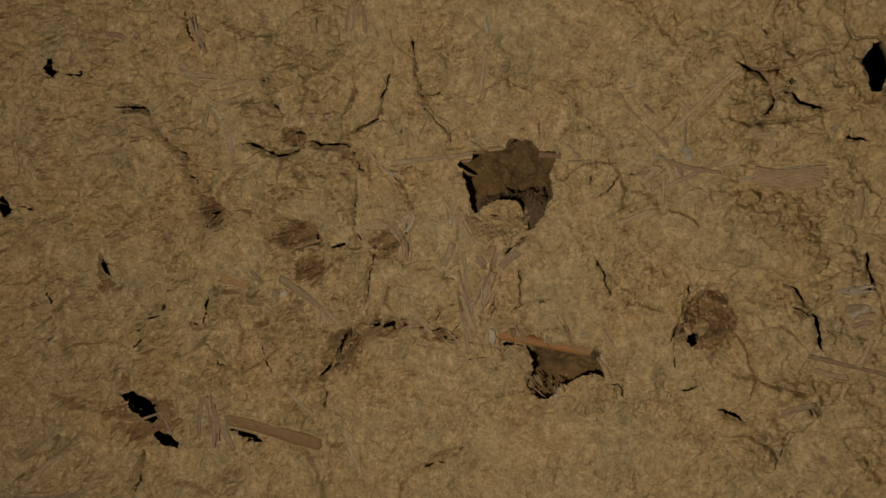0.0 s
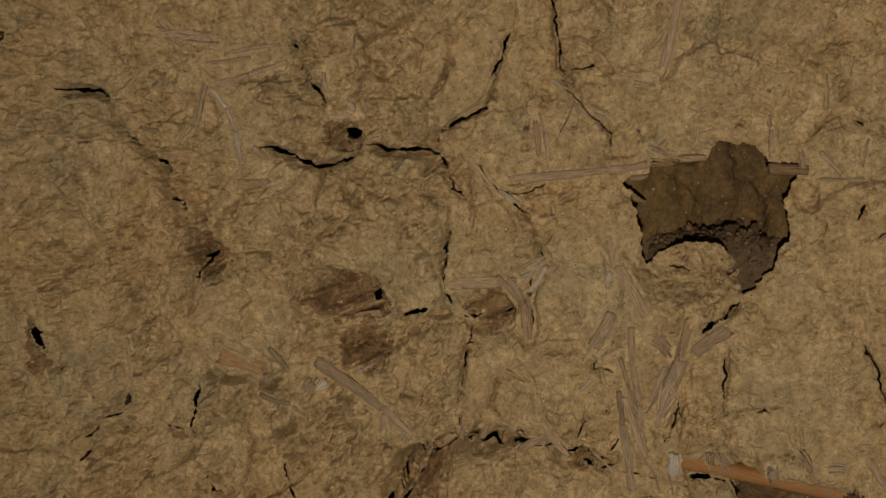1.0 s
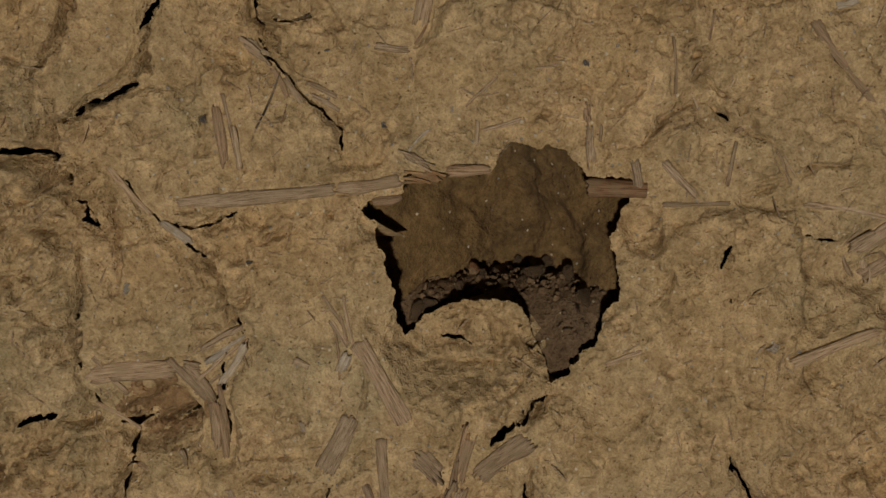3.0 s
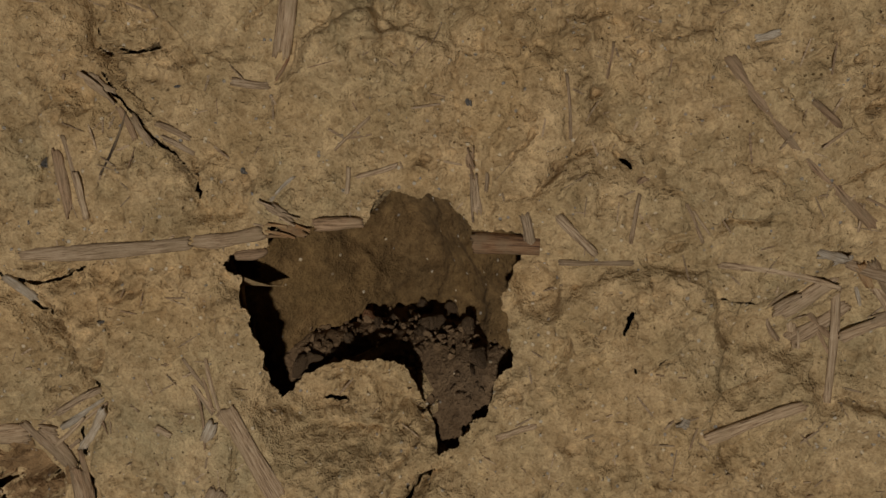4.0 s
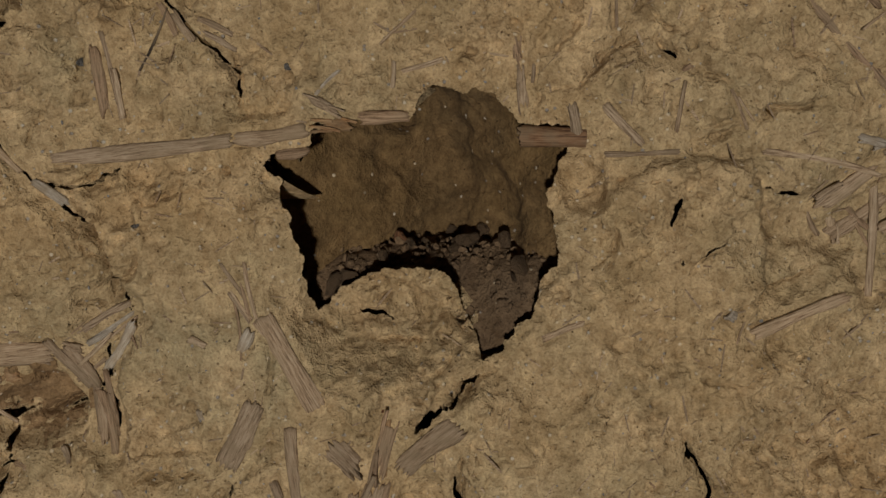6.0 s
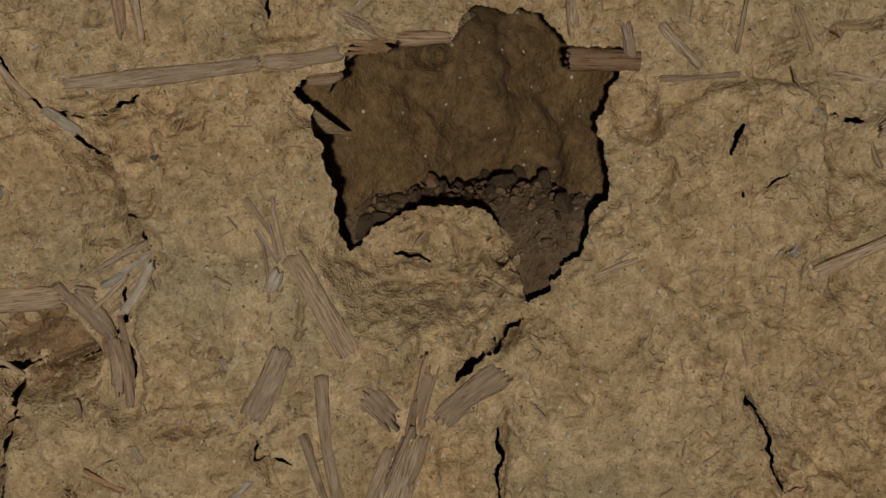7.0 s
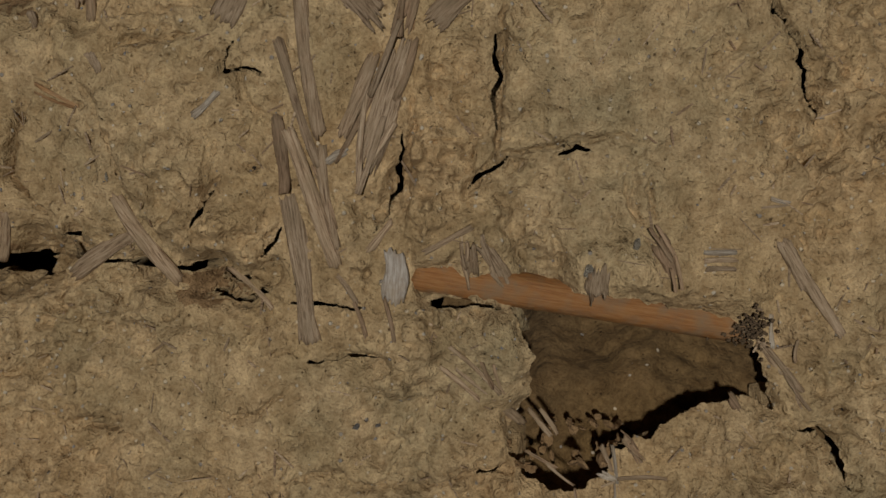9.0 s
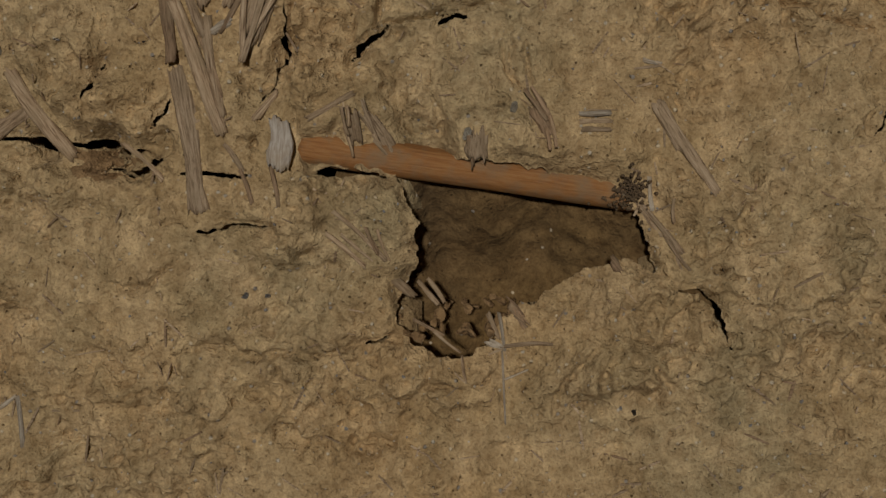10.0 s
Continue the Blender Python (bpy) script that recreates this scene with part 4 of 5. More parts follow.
def earth_patch(u, v, ru, rv, seed):
    """Brown crumbly earth that lines a burrow or a hollow of the wall."""
    box = window(u - 1.2 * ru, u + 1.2 * ru, v - 1.2 * rv, v + 1.2 * rv)
    x, y, h = U[box], V[box], H[box]
    r = np.hypot((x - u) / ru, (y - v) / rv) + 0.30 * fbm(x, y, 9, 3, seed)
    lift = 1.3 * (1 - r) + 0.5 * fbm(x, y, 3.5, 2, seed + 5)
    level, joint = facets(x + 0.6 * perlin(x / 2, y / 2, seed), y, 3.0, 0.35, 0.8, seed)
    n, m = x.shape
    i = np.arange(n * m).reshape(n, m)
    keep = (r[:-1, :-1] < 1) & (r[1:, 1:] < 1) & (OPEN[box][:-1, :-1] > 0.3) & (OPEN[box][1:, 1:] > 0.3)
    faces = np.stack([i[:-1, :-1], i[:-1, 1:], i[1:, 1:], i[1:, :-1]], -1)[keep]
    top = np.stack([x * MM, (-h - lift - level) * MM, V0 + y * MM], -1).reshape(-1, 3)
    return tagged(mesh_object("burrow_earth", top, faces, BURROW_EARTH), "brown crumbly earth lining a hollow of the clay wall", "earth", kind="stuff")


def slab(name, x0, x1, y0, y1, z0, z1, material, label, category):
    bm = bmesh.new()
    bmesh.ops.create_cube(bm, size=1)
    for p in bm.verts:
        p.co = ((x0 + x1) / 2 + p.co.x * (x1 - x0), (y0 + y1) / 2 + p.co.y * (y1 - y0), (z0 + z1) / 2 + p.co.z * (z1 - z0))
    me = bpy.data.meshes.new(name)
    bm.to_mesh(me)
    bm.free()
    me.materials.append(material)
    return tagged(new(name, me), label, category, kind="structure")


slab("wall_core", -1.5, 1.5, 0.10, 0.40, 0.0, 2.5, PLASTER, "solid clay core of the thick wall", "wall")
slab("floor", -1.7, 1.7, -2.4, 0.40, -0.12, 0.0, PLASTER, "plain packed clay floor", "floor")
slab("ceiling", -1.7, 1.7, -2.4, 0.40, 2.5, 2.62, PLASTER, "plain clay-plastered ceiling", "ceiling")
slab("wall_back", -1.7, 1.7, -2.6, -2.4, -0.12, 2.62, PLASTER, "plain clay wall", "wall")
slab("wall_west", -1.7, -1.5, -2.4, 0.40, 0.0, 2.5, PLASTER, "plain clay wall", "wall")
slab("wall_east", 1.5, 1.7, -2.4, 0.40, 0.0, 2.5, PLASTER, "plain clay wall", "wall")

# ---- straw, reed and twigs ----
WORDS = {"grey": "weathered grey", "tan": "dull tan", "orange": "broken orange-brown", "brown": "dark brown", "pale": "pale bleached",
         "white": "whitish papery", "red": "thin reddish", "dark": "thin blackish"}


STRAW_RNG = np.random.RandomState(11)


def straw_thickness(width):
    return min(0.26 * width, 0.45 + 0.09 * width)


def bed(u0, v0, u1, v1, width, h0, h1):
    """Presses the clay flush round a straw, with a thin gap along one of its edges."""
    length, thick = math.hypot(u1 - u0, v1 - v0), straw_thickness(width)
    reach = width + 4
    box = window(min(u0, u1) - reach, max(u0, u1) + reach, min(v0, v1) - reach, max(v0, v1) + reach)
    du, dv = (u1 - u0) / length, (v1 - v0) / length
    x = (U[box] - u0) * du + (V[box] - v0) * dv
    y = (V[box] - v0) * du - (U[box] - u0) * dv
    target = h0 + (h1 - h0) * np.clip(x / length, 0, 1)
    past = np.maximum(np.abs(x - length / 2) - length / 2, 0)
    off = np.hypot(past, np.maximum(np.abs(y) - width / 2, 0))
    soft = np.exp(-(off / 2.2) ** 2)
    grain = H[box] - target
    H[box] = target + grain * (1 - soft) + soft * np.clip(0.35 * grain, -0.5, 0.45 * thick)
    under = np.clip((0.1 - off) / 0.3, 0, 1)
    H[box] -= under * (np.clip(H[box] - target + 0.25 * thick, 0, None))
    side = 1 if STRAW_RNG.uniform() < 0.5 else -1
    gap = np.exp(-((side * y - width / 2 - 0.3) / 0.45) ** 2) * np.clip(1 - past / 1.5, 0, 1)
    H[box] -= gap * STRAW_RNG.uniform(0.4, 1.6) * np.clip(0.6 + perlin(x / 5, y / 5, 95), 0, 1)


def straw_mesh(length, width, fray, rng):
    """A flattened, ribbed strip of stalk with torn ends; its length runs along x, its face looks along z. Millimetres."""
    n, m = max(8, int(length / 1.6)), max(7, int(width * 2.5))
    m = min(m, 15)
    t, s = np.meshgrid(np.linspace(0, 1, n), np.linspace(-1, 1, m), indexing="ij")
    thick = straw_thickness(width)
    ends = (1.1 * rng.uniform(0, 1, (2, m)) + 0.35 * np.abs(np.linspace(-1, 1, m)[None, :] - rng.uniform(-0.8, 0.8, (2, 1)))) * (0.25 + 0.6 * fray) * 0.42 * width
    ends = np.minimum(ends, 0.3 * length)
    x = (-length / 2 + ends[0]) * (1 - t) + (length / 2 - ends[1]) * t
    taper = 1 + 0.10 * np.sin(t * rng.uniform(3, 9) + rng.uniform(0, 6)) - 0.08 * np.abs(2 * t - 1) ** 6 - 0.12 * rng.uniform() * t
    bend = rng.uniform(-0.04, 0.04) * length * (1 - (2 * t - 1) ** 2)
    y = 0.5 * width * s * taper + bend + 0.05 * width * np.sin(t * rng.uniform(3, 8) + rng.uniform(0, 6))
    z_wave = 0.2 * thick * np.sin(t * rng.uniform(4, 9) + rng.uniform(0, 6)) * np.ones_like(s)
    ribs = 0.09 * thick * rng.uniform(-1, 1, m)[None, :] + 0.05 * thick * rng.uniform(-1, 1, (n, m))
    z = thick * (1 - 0.8 * s * s) + ribs + z_wave + 0.25 * thick * np.sin(2.5 * t + rng.uniform(0, 6))
    z = z + fray * 0.10 * thick * rng.uniform(-1, 1.5, m)[None, :] * np.abs(2 * t - 1) ** 3
    low = np.minimum(z - 0.35 * thick, -0.6 * thick)
    top = np.stack([x, y, z], -1).reshape(-1, 3)
    base = np.stack([x, y * 0.96, low], -1).reshape(-1, 3)
    i = np.arange(n * m).reshape(n, m)
    up = np.stack([i[:-1, :-1], i[1:, :-1], i[1:, 1:], i[:-1, 1:]], -1).reshape(-1, 4)
    down = up[:, ::-1] + n * m
    edge = np.concatenate([i[:, 0][::-1], i[0, 1:], i[1:, -1], i[-1, ::-1][1:]])
    nxt = edge[1:]
    wall = np.stack([edge[:-1], nxt, nxt + n * m, edge[:-1] + n * m], -1)
    return np.concatenate([top, base]), np.concatenate([up, down, wall])




def frame_on_wall(u0, v0, u1, v1, h0, h1):
    """A pose with x from the first place to the second and z out of the wall."""
    a, b = Vector((u0 * MM, -h0 * MM, V0 + v0 * MM)), Vector((u1 * MM, -h1 * MM, V0 + v1 * MM))
    x = (b - a).normalized()
    out = Vector((0, -1, 0))
    y = out.cross(x).normalized()
    z = x.cross(y)
    m = Matrix((x, y, z)).transposed().to_4x4()
    m.translation = (a + b) / 2
    return m


def straw(tone, width, fray, u0, v0, u1, v1, lift=0.0):
    length = math.hypot(u1 - u0, v1 - v0)
    verts, faces = straw_mesh(length, width, fray, STRAW_RNG)
    du, dv = (u1 - u0) * 0.3, (v1 - v0) * 0.3
    ra = max(1.0, 0.5 * width)
    mid = height_at((u0 + u1) / 2, (v0 + v1) / 2, ra)
    h0 = max(height_at(u0 + 0.5 * du, v0 + 0.5 * dv, ra), mid - 3)
    h1 = max(height_at(u1 - 0.5 * du, v1 - 0.5 * dv, ra), mid - 3)
    bed(u0, v0, u1, v1, width, h0, h1)
    ob = mesh_object("straw", verts * MM, faces, STRAW[tone])
    ob.matrix_world = frame_on_wall(u0, v0, u1, v1, h0 + lift, h1 + lift)
    size = "broad flat" if width > 3.4 else "narrow" if width > 1.4 else "hair-thin"
    torn = ", frayed" if fray >= 3 else ""
    for k in range(int(fray) + 1 if fray >= 3 and length > 3 * width else 0):
        # splinters that stand off a torn end
        way = STRAW_RNG.uniform(-0.25, 0.25)
        span = length * STRAW_RNG.uniform(0.4, 0.75)
        v, f = straw_mesh(span, max(0.22 * width, 0.4), 1, STRAW_RNG)
        piece = mesh_object("splinter", v * MM, f, STRAW[tone])
        end = STRAW_RNG.choice((-1, 1))
        piece.parent = ob
        piece.matrix_basis = pose(end * (length * 0.56 - span / 2) * MM, STRAW_RNG.uniform(-0.45, 0.45) * width * MM, (0.35 * min(width, 4) + 0.2 * k) * MM, 0, math.degrees(-end * 0.08), math.degrees(way))
    kind = "rootlet" if tone == "red" else "straw"
    return tagged(ob, f"{WORDS[tone]} {size} {kind} stuck in the clay wall{torn}", kind, "straw in the clay wall")


straw("grey", 3.7, 1, -60.0, 61.0, -15.6, 64.6)
straw("tan", 3.3, 1, -16.7, 64.8, 1.2, 66.3)
straw("orange", 3.3, 3, 2.1, 67.3, 13.0, 67.0)
straw("brown", 3.0, 1, 12.0, 68.3, 24.9, 68.5)
straw("brown", 2.5, 1, -7.8, 60.3, 0.9, 61.3)
straw("grey", 1.1, 1, 20.7, 81.4, 20.4, 74.8)
straw("grey", 1.2, 2, 21.9, 78.6, 32.4, 81.4)
straw("pale", 0.8, 1, 2.9, 73.8, 8.9, 79.6)
straw("grey", 2.2, 3, 0.9, 74.2, 9.1, 69.3)
straw("brown", 1.8, 3, 48.3, 85.6, 49.0, 78.9)
straw("grey", 2.4, 3, 49.0, 78.9, 49.8, 68.9)
straw("tan", 0.9, 1, 52.4, 79.8, 52.0, 75.1)
straw("grey", 2.5, 1, 60.3, 71.3, 62.1, 61.2)
straw("grey", 2.2, 1, 67.7, 70.6, 76.7, 60.8)
straw("tan", 1.4, 1, 67.9, 59.0, 85.1, 59.3)
straw("grey", 1.6, 1, 102.7, 59.1, 131.0, 52.6)
straw("grey", 2.0, 1, 131.0, 52.2, 130.6, 23.4)
straw("tan", 2.7, 1, 131.8, 39.5, 157.2, 49.5)
straw("pale", 2.2, 2, 123.4, 61.7, 131.2, 59.3)
straw("pale", 2.9, 2, 141.0, 66.7, 148.5, 62.0)
straw("orange", 2.7, 2, 133.7, 59.3, 139.1, 51.0)
straw("tan", 2.5, 2, 137.4, 54.3, 144.2, 44.1)
straw("grey", 1.8, 2, 116.1, 46.6, 122.8, 51.7)
straw("grey", 2.3, 3, 121.8, 44.3, 123.6, 36.6)
straw("tan", 1.3, 1, 115.7, 44.7, 119.6, 37.9)
straw("brown", 1.5, 2, 123.9, 48.0, 130.8, 39.1)
straw("grey", 1.9, 1, -5.9, 100.8, 3.8, 99.5)
straw("grey", 3.3, 3, -39.9, 103.5, -32.2, 97.1)
straw("brown", 1.7, 2, -32.8, 96.4, -28.4, 87.4)
straw("grey", 1.9, 2, -30.0, 94.1, -24.3, 86.2)
straw("grey", 1.4, 2, -22.8, 88.9, -14.5, 84.1)
straw("tan", 1.4, 2, -23.9, 92.0, -15.0, 87.6)
straw("dark", 0.6, 1, -36.8, 80.1, -30.4, 94.8)
straw("red", 0.7, 1, 7.9, 106.1, 11.0, 115.9)
straw("red", 0.7, 1, 4.7, 100.6, 8.1, 106.3)
straw("brown", 2.8, 2, -47.7, 87.3, -46.0, 69.6)
straw("grey", 1.7, 1, -43.2, 81.6, -42.1, 69.3)
straw("tan", 1.4, 1, -45.7, 89.9, -42.3, 72.4)
straw("tan", 0.8, 1, 17.5, 84.8, 26.2, 92.3)
straw("tan", 0.8, 1, 69.7, 101.3, 70.7, 86.7)
straw("brown", 0.7, 1, 79.6, 107.6, 78.1, 99.6)
straw("brown", 1.6, 2, 119.4, 95.1, 126.1, 88.7)
straw("tan", 0.6, 1, 122.4, 84.5, 128.5, 88.9)
straw("tan", 0.8, 1, 95.5, 73.0, 99.7, 63.7)
straw("tan", 0.6, 1, 97.0, 71.3, 101.1, 65.6)
straw("brown", 1.8, 1, 84.4, 75.7, 87.6, 78.6)
straw("tan", 1.0, 1, 85.7, 75.2, 84.0, 63.5)
straw("pale", 1.7, 1, 108.0, 107.3, 113.9, 108.5)
straw("pale", 2.9, 2, 95.0, 23.1, 98.8, 20.2)
straw("tan", 1.6, 2, 53.2, 16.1, 63.9, 20.8)
straw("tan", 1.5, 1, 136.3, 73.7, 143.8, 69.9)
straw("tan", 1.9, 1, 146.5, 85.0, 145.8, 67.4)
straw("grey", 1.7, 2, 142.1, 97.2, 149.8, 87.4)
straw("pale", 3.0, 2, -17.8, 13.9, -13.9, 21.5)
straw("tan", 1.0, 1, -19.4, 29.4, -14.2, 22.0)
straw("brown", 0.9, 1, -16.9, 31.5, -15.0, 21.8)
straw("grey", 4.7, 1, -13.3, 3.0, -22.4, -13.9)
straw("grey", 2.6, 1, -9.9, -50.3, -5.0, -80.0)
straw("tan", 2.6, 1, -66.5, 17.7, -55.7, 5.1)
straw("pale", 1.5, 1, -55.5, 16.3, -45.4, 23.3)
straw("grey", 1.2, 1, -58.4, 10.7, -49.1, 19.3)
straw("tan", 2.4, 2, -55.0, 5.9, -53.8, -10.1)
straw("tan", 4.5, 1, -83.5, 13.1, -64.1, 12.6)
straw("orange", 3.1, 2, -80.3, 6.0, -71.1, 6.1)
straw("orange", 0.8, 1, -62.8, -27.0, -53.4, -30.6)
straw("pale", 1.2, 1, -28.8, -33.1, -22.8, -27.7)
straw("grey", 1.7, 2, -65.4, -9.5, -62.2, -14.4)
straw("grey", 1.2, 1, -51.2, -19.3, -48.7, -22.4)
straw("tan", 3.1, 1, -9.9, -34.6, -0.2, -64.1)
straw("grey", 2.3, 1, 90.9, -58.3, 103.0, -78.1)
straw("tan", 1.0, 1, 23.9, -84.5, 32.7, -92.3)
straw("tan", 2.2, 2, 32.1, -91.1, 39.8, -100.3)
straw("brown", 0.7, 1, 31.9, -83.4, 34.8, -92.0)
straw("tan", 1.2, 2, 86.7, -78.7, 92.4, -86.6)
straw("tan", 0.9, 1, 92.2, -85.7, 97.6, -94.0)
straw("tan", 0.7, 1, 93.7, -78.1, 94.2, -84.2)
straw("tan", 1.2, 1, 39.1, -94.6, 44.9, -100.9)
straw("pale", 1.6, 2, 53.9, -108.1, 58.5, -109.9)
straw("tan", 1.2, 1, 54.9, -102.0, 57.5, -108.4)
straw("tan", 1.0, 1, 57.9, -109.6, 69.0, -109.1)
straw("brown", 1.9, 3, 58.7, -99.4, 63.8, -104.7)
straw("brown", 1.4, 3, 60.9, -101.0, 63.0, -105.4)
straw("brown", 2.1, 3, 80.5, -90.1, 83.8, -94.8)
straw("tan", 0.6, 1, 49.2, -110.8, 50.2, -117.2)
straw("pale", 0.5, 1, 57.8, -109.3, 58.3, -126.4)
straw("pale", 0.5, 1, 58.1, -116.8, 63.6, -114.7)
straw("pale", 1.0, 1, -54.7, -122.5, -48.8, -119.0)
straw("pale", 1.2, 1, -49.1, -119.0, -48.9, -131.3)
straw("brown", 1.0, 1, 9.0, -68.7, 11.9, -79.4)
straw("grey", 3.0, 1, -207.4, 109.6, -214.9, 89.6)
straw("tan", 2.1, 1, -214.8, 90.0, -222.4, 78.7)
straw("pale", 2.3, 1, -205.9, 107.0, -195.9, 96.6)
straw("grey", 2.8, 1, -196.4, 97.3, -192.5, 84.9)
straw("pale", 3.0, 1, -192.6, 85.8, -191.1, 69.9)
straw("tan", 1.9, 1, -191.4, 70.3, -193.9, 56.8)
straw("tan", 2.0, 1, -198.5, 122.0, -168.3, 125.3)
straw("brown", 1.8, 1, -205.7, 118.4, -184.3, 120.4)
straw("grey", 2.3, 2, -204.0, 108.6, -184.7, 112.4)
straw("tan", 2.3, 2, -192.2, 111.3, -165.7, 118.1)
straw("tan", 1.4, 1, -185.1, 113.9, -171.3, 116.7)
straw("tan", 3.2, 1, -185.4, 78.4, -175.8, 71.4)
straw("brown", 3.7, 2, -193.6, 61.2, -173.5, 61.9)
straw("grey", 2.2, 2, -146.5, 91.1, -131.6, 90.8)
straw("pale", 2.8, 2, -134.4, 98.8, -130.9, 91.6)
straw("tan", 2.0, 2, -144.0, 111.8, -142.3, 100.9)
straw("tan", 1.3, 1, -142.4, 114.3, -133.6, 117.3)
straw("tan", 1.9, 1, -226.7, -11.7, -202.9, 2.3)
straw("tan", 2.9, 2, -224.4, -0.1, -218.9, 10.6)
straw("orange", 8.3, 1, -214.9, -26.2, -189.3, -35.4)
straw("tan", 6.0, 1, -158.0, -25.5, -123.1, -49.6)
straw("tan", 4.1, 1, -124.0, -48.2, -109.9, -64.5)
straw("grey", 3.3, 2, -186.4, -22.3, -169.8, -32.8)
straw("tan", 3.1, 2, -190.4, -35.4, -184.9, -47.9)
straw("tan", 6.1, 3, -165.8, -44.7, -156.8, -34.1)
straw("brown", 1.1, 1, -148.6, -11.6, -122.5, -6.6)
straw("tan", 1.8, 2, -140.0, -5.1, -122.5, -1.3)
straw("tan", 1.6, 1, -148.4, -5.2, -138.2, 0.4)
straw("tan", 2.3, 3, -147.2, 24.3, -143.6, 12.7)
straw("tan", 5.1, 2, -90.4, 12.1, -62.7, 14.2)
straw("orange", 3.9, 2, -78.8, 8.2, -72.7, 9.2)
straw("tan", 1.7, 1, -86.7, 19.5, -78.7, 6.0)
straw("tan", 1.3, 1, -90.3, 3.4, -76.9, -4.7)
straw("tan", 3.0, 1, -61.5, 16.5, -54.0, 4.7)
straw("brown", 2.5, 1, -54.4, 5.1, -51.9, -12.7)
straw("pale", 2.5, 2, -52.8, 9.0, -42.5, 22.8)
straw("brown", 1.7, 2, -79.9, -15.3, -72.7, -15.0)
straw("pale", 2.5, 2, -64.5, 56.4, -55.2, 49.7)
straw("tan", 1.7, 1, -76.7, 71.5, -66.2, 57.9)
straw("tan", 2.3, 1, -123.6, -51.3, -126.0, -61.3)
straw("tan", 1.9, 1, -242.4, 101.4, -231.1, 94.6)
straw("tan", 1.9, 1, -251.4, 109.2, -231.3, 120.5)
straw("tan", 1.6, 1, -226.3, 124.6, -211.3, 121.6)
straw("tan", 2.6, 2, -266.7, -62.4, -267.0, -18.9)
straw("tan", 4.3, 2, -297.6, 168.3, -275.7, 161.9)
straw("tan", 7.0, 3, -214.9, 173.2, -206.4, 146.7)
straw("grey", 5.1, 3, -229.2, 133.7, -200.4, 127.9)
straw("brown", 13.4, 1, 184.9, 48.1, 233.3, 46.0)
straw("pale", 1.9, 1, 180.2, 44.1, 221.9, 52.8)
straw("tan", 3.9, 2, 196.2, 77.6, 201.2, 63.6)
straw("pale", 4.8, 2, 141.0, 66.1, 151.5, 62.0)
straw("brown", 3.1, 1, 222.2, -70.2, 275.1, -81.5)
straw("tan", 3.1, 2, 253.1, -76.7, 261.8, -55.8)
straw("pale", 6.2, 3, 239.2, -27.7, 259.2, -23.8)
straw("tan", 5.0, 2, 241.3, -38.3, 258.5, -37.6)
straw("tan", 4.6, 2, 205.3, -107.8, 229.3, -98.7)
straw("tan", 9.8, 3, -228.9, -127.5, -224.5, -167.9)
straw("tan", 6.5, 2, -222.2, -148.4, -212.1, -174.0)
straw("tan", 4.4, 1, -111.2, -144.4, -97.8, -182.4)
straw("tan", 2.3, 1, -312.0, -157.3, -288.1, -148.8)
straw("pale", 2.3, 1, -290.3, -146.6, -272.1, -164.7)
straw("tan", 2.3, 1, -351.0, 86.8, -325.8, 47.9)
straw("tan", 5.8, 1, -428.7, -227.5, -383.6, -185.4)
straw("brown", 2.6, 1, 102.6, 104.3, 135.8, 66.8, -0.5)
straw("tan", 4.4, 2, -90.2, 153.6, -80.9, 179.3)
straw("brown", 4.1, 2, -112.8, 153.4, -110.9, 167.4)
straw("tan", 2.8, 1, -86.2, -63.3, -80.3, -50.7)
straw("tan", 2.7, 1, -77.8, -64.3, -71.1, -50.8)
straw("tan", 2.7, 1, 137.2, 77.0, 178.9, 116.0)
straw("tan", 4.0, 2, 6.0, 104.4, 13.9, 138.3)
straw("brown", 4.3, 2, 250.7, 16.0, 250.7, 40.2)
straw("tan", 7.8, 1, -445.9, -238.2, -368.8, -225.7)
straw("tan", 3.6, 1, -58.6, -66.1, -42.7, -56.2)
straw("tan", 3.5, 1, -136.7, -135.7, -156.3, -114.6)
straw("grey", 1.8, 1, -57.1, 19.5, -43.9, 26.4)
straw("pale", 1.2, 1, -54.2, 17.5, -43.5, 24.0)
straw("tan", 0.9, 1, -59.6, 10.5, -42.8, 23.0)
straw("tan", 1.2, 1, -59.5, 6.8, -51.7, 12.4)
straw("tan", 2.1, 1, -55.4, 6.7, -54.9, -7.4)
straw("brown", 1.5, 1, -52.6, 9.8, -50.9, -8.1)
straw("tan", 2.1, 2, -62.1, 16.5, -56.1, 14.5)
straw("grey", 1.8, 1, -30.0, 18.3, -24.9, 16.4)
straw("pale", 1.5, 2, -28.8, 0.9, -27.4, -2.7)
straw("tan", 0.9, 1, -21.1, 36.3, -15.7, 27.1)
straw("grey", 0.9, 1, -20.0, 29.1, -15.0, 21.3)
straw("brown", 0.7, 1, -18.6, 27.4, -17.3, 12.5)
straw("tan", 1.0, 1, -15.4, 36.3, -13.1, 21.3)
straw("tan", 2.7, 2, 135.9, 59.5, 145.2, 47.7)
straw("tan", 2.2, 2, 141.8, 53.3, 149.1, 48.0)
straw("pale", 0.9, 1, 135.0, 52.3, 137.4, 45.1)
straw("tan", 3.0, 2, 142.8, 46.7, 148.3, 39.6)
straw("pale", 1.2, 2, 127.5, 58.6, 132.4, 60.3)
straw("orange", 1.0, 1, 120.5, 46.9, 122.4, 49.8)
straw("brown", 1.0, 1, 126.6, 44.1, 130.7, 35.5)
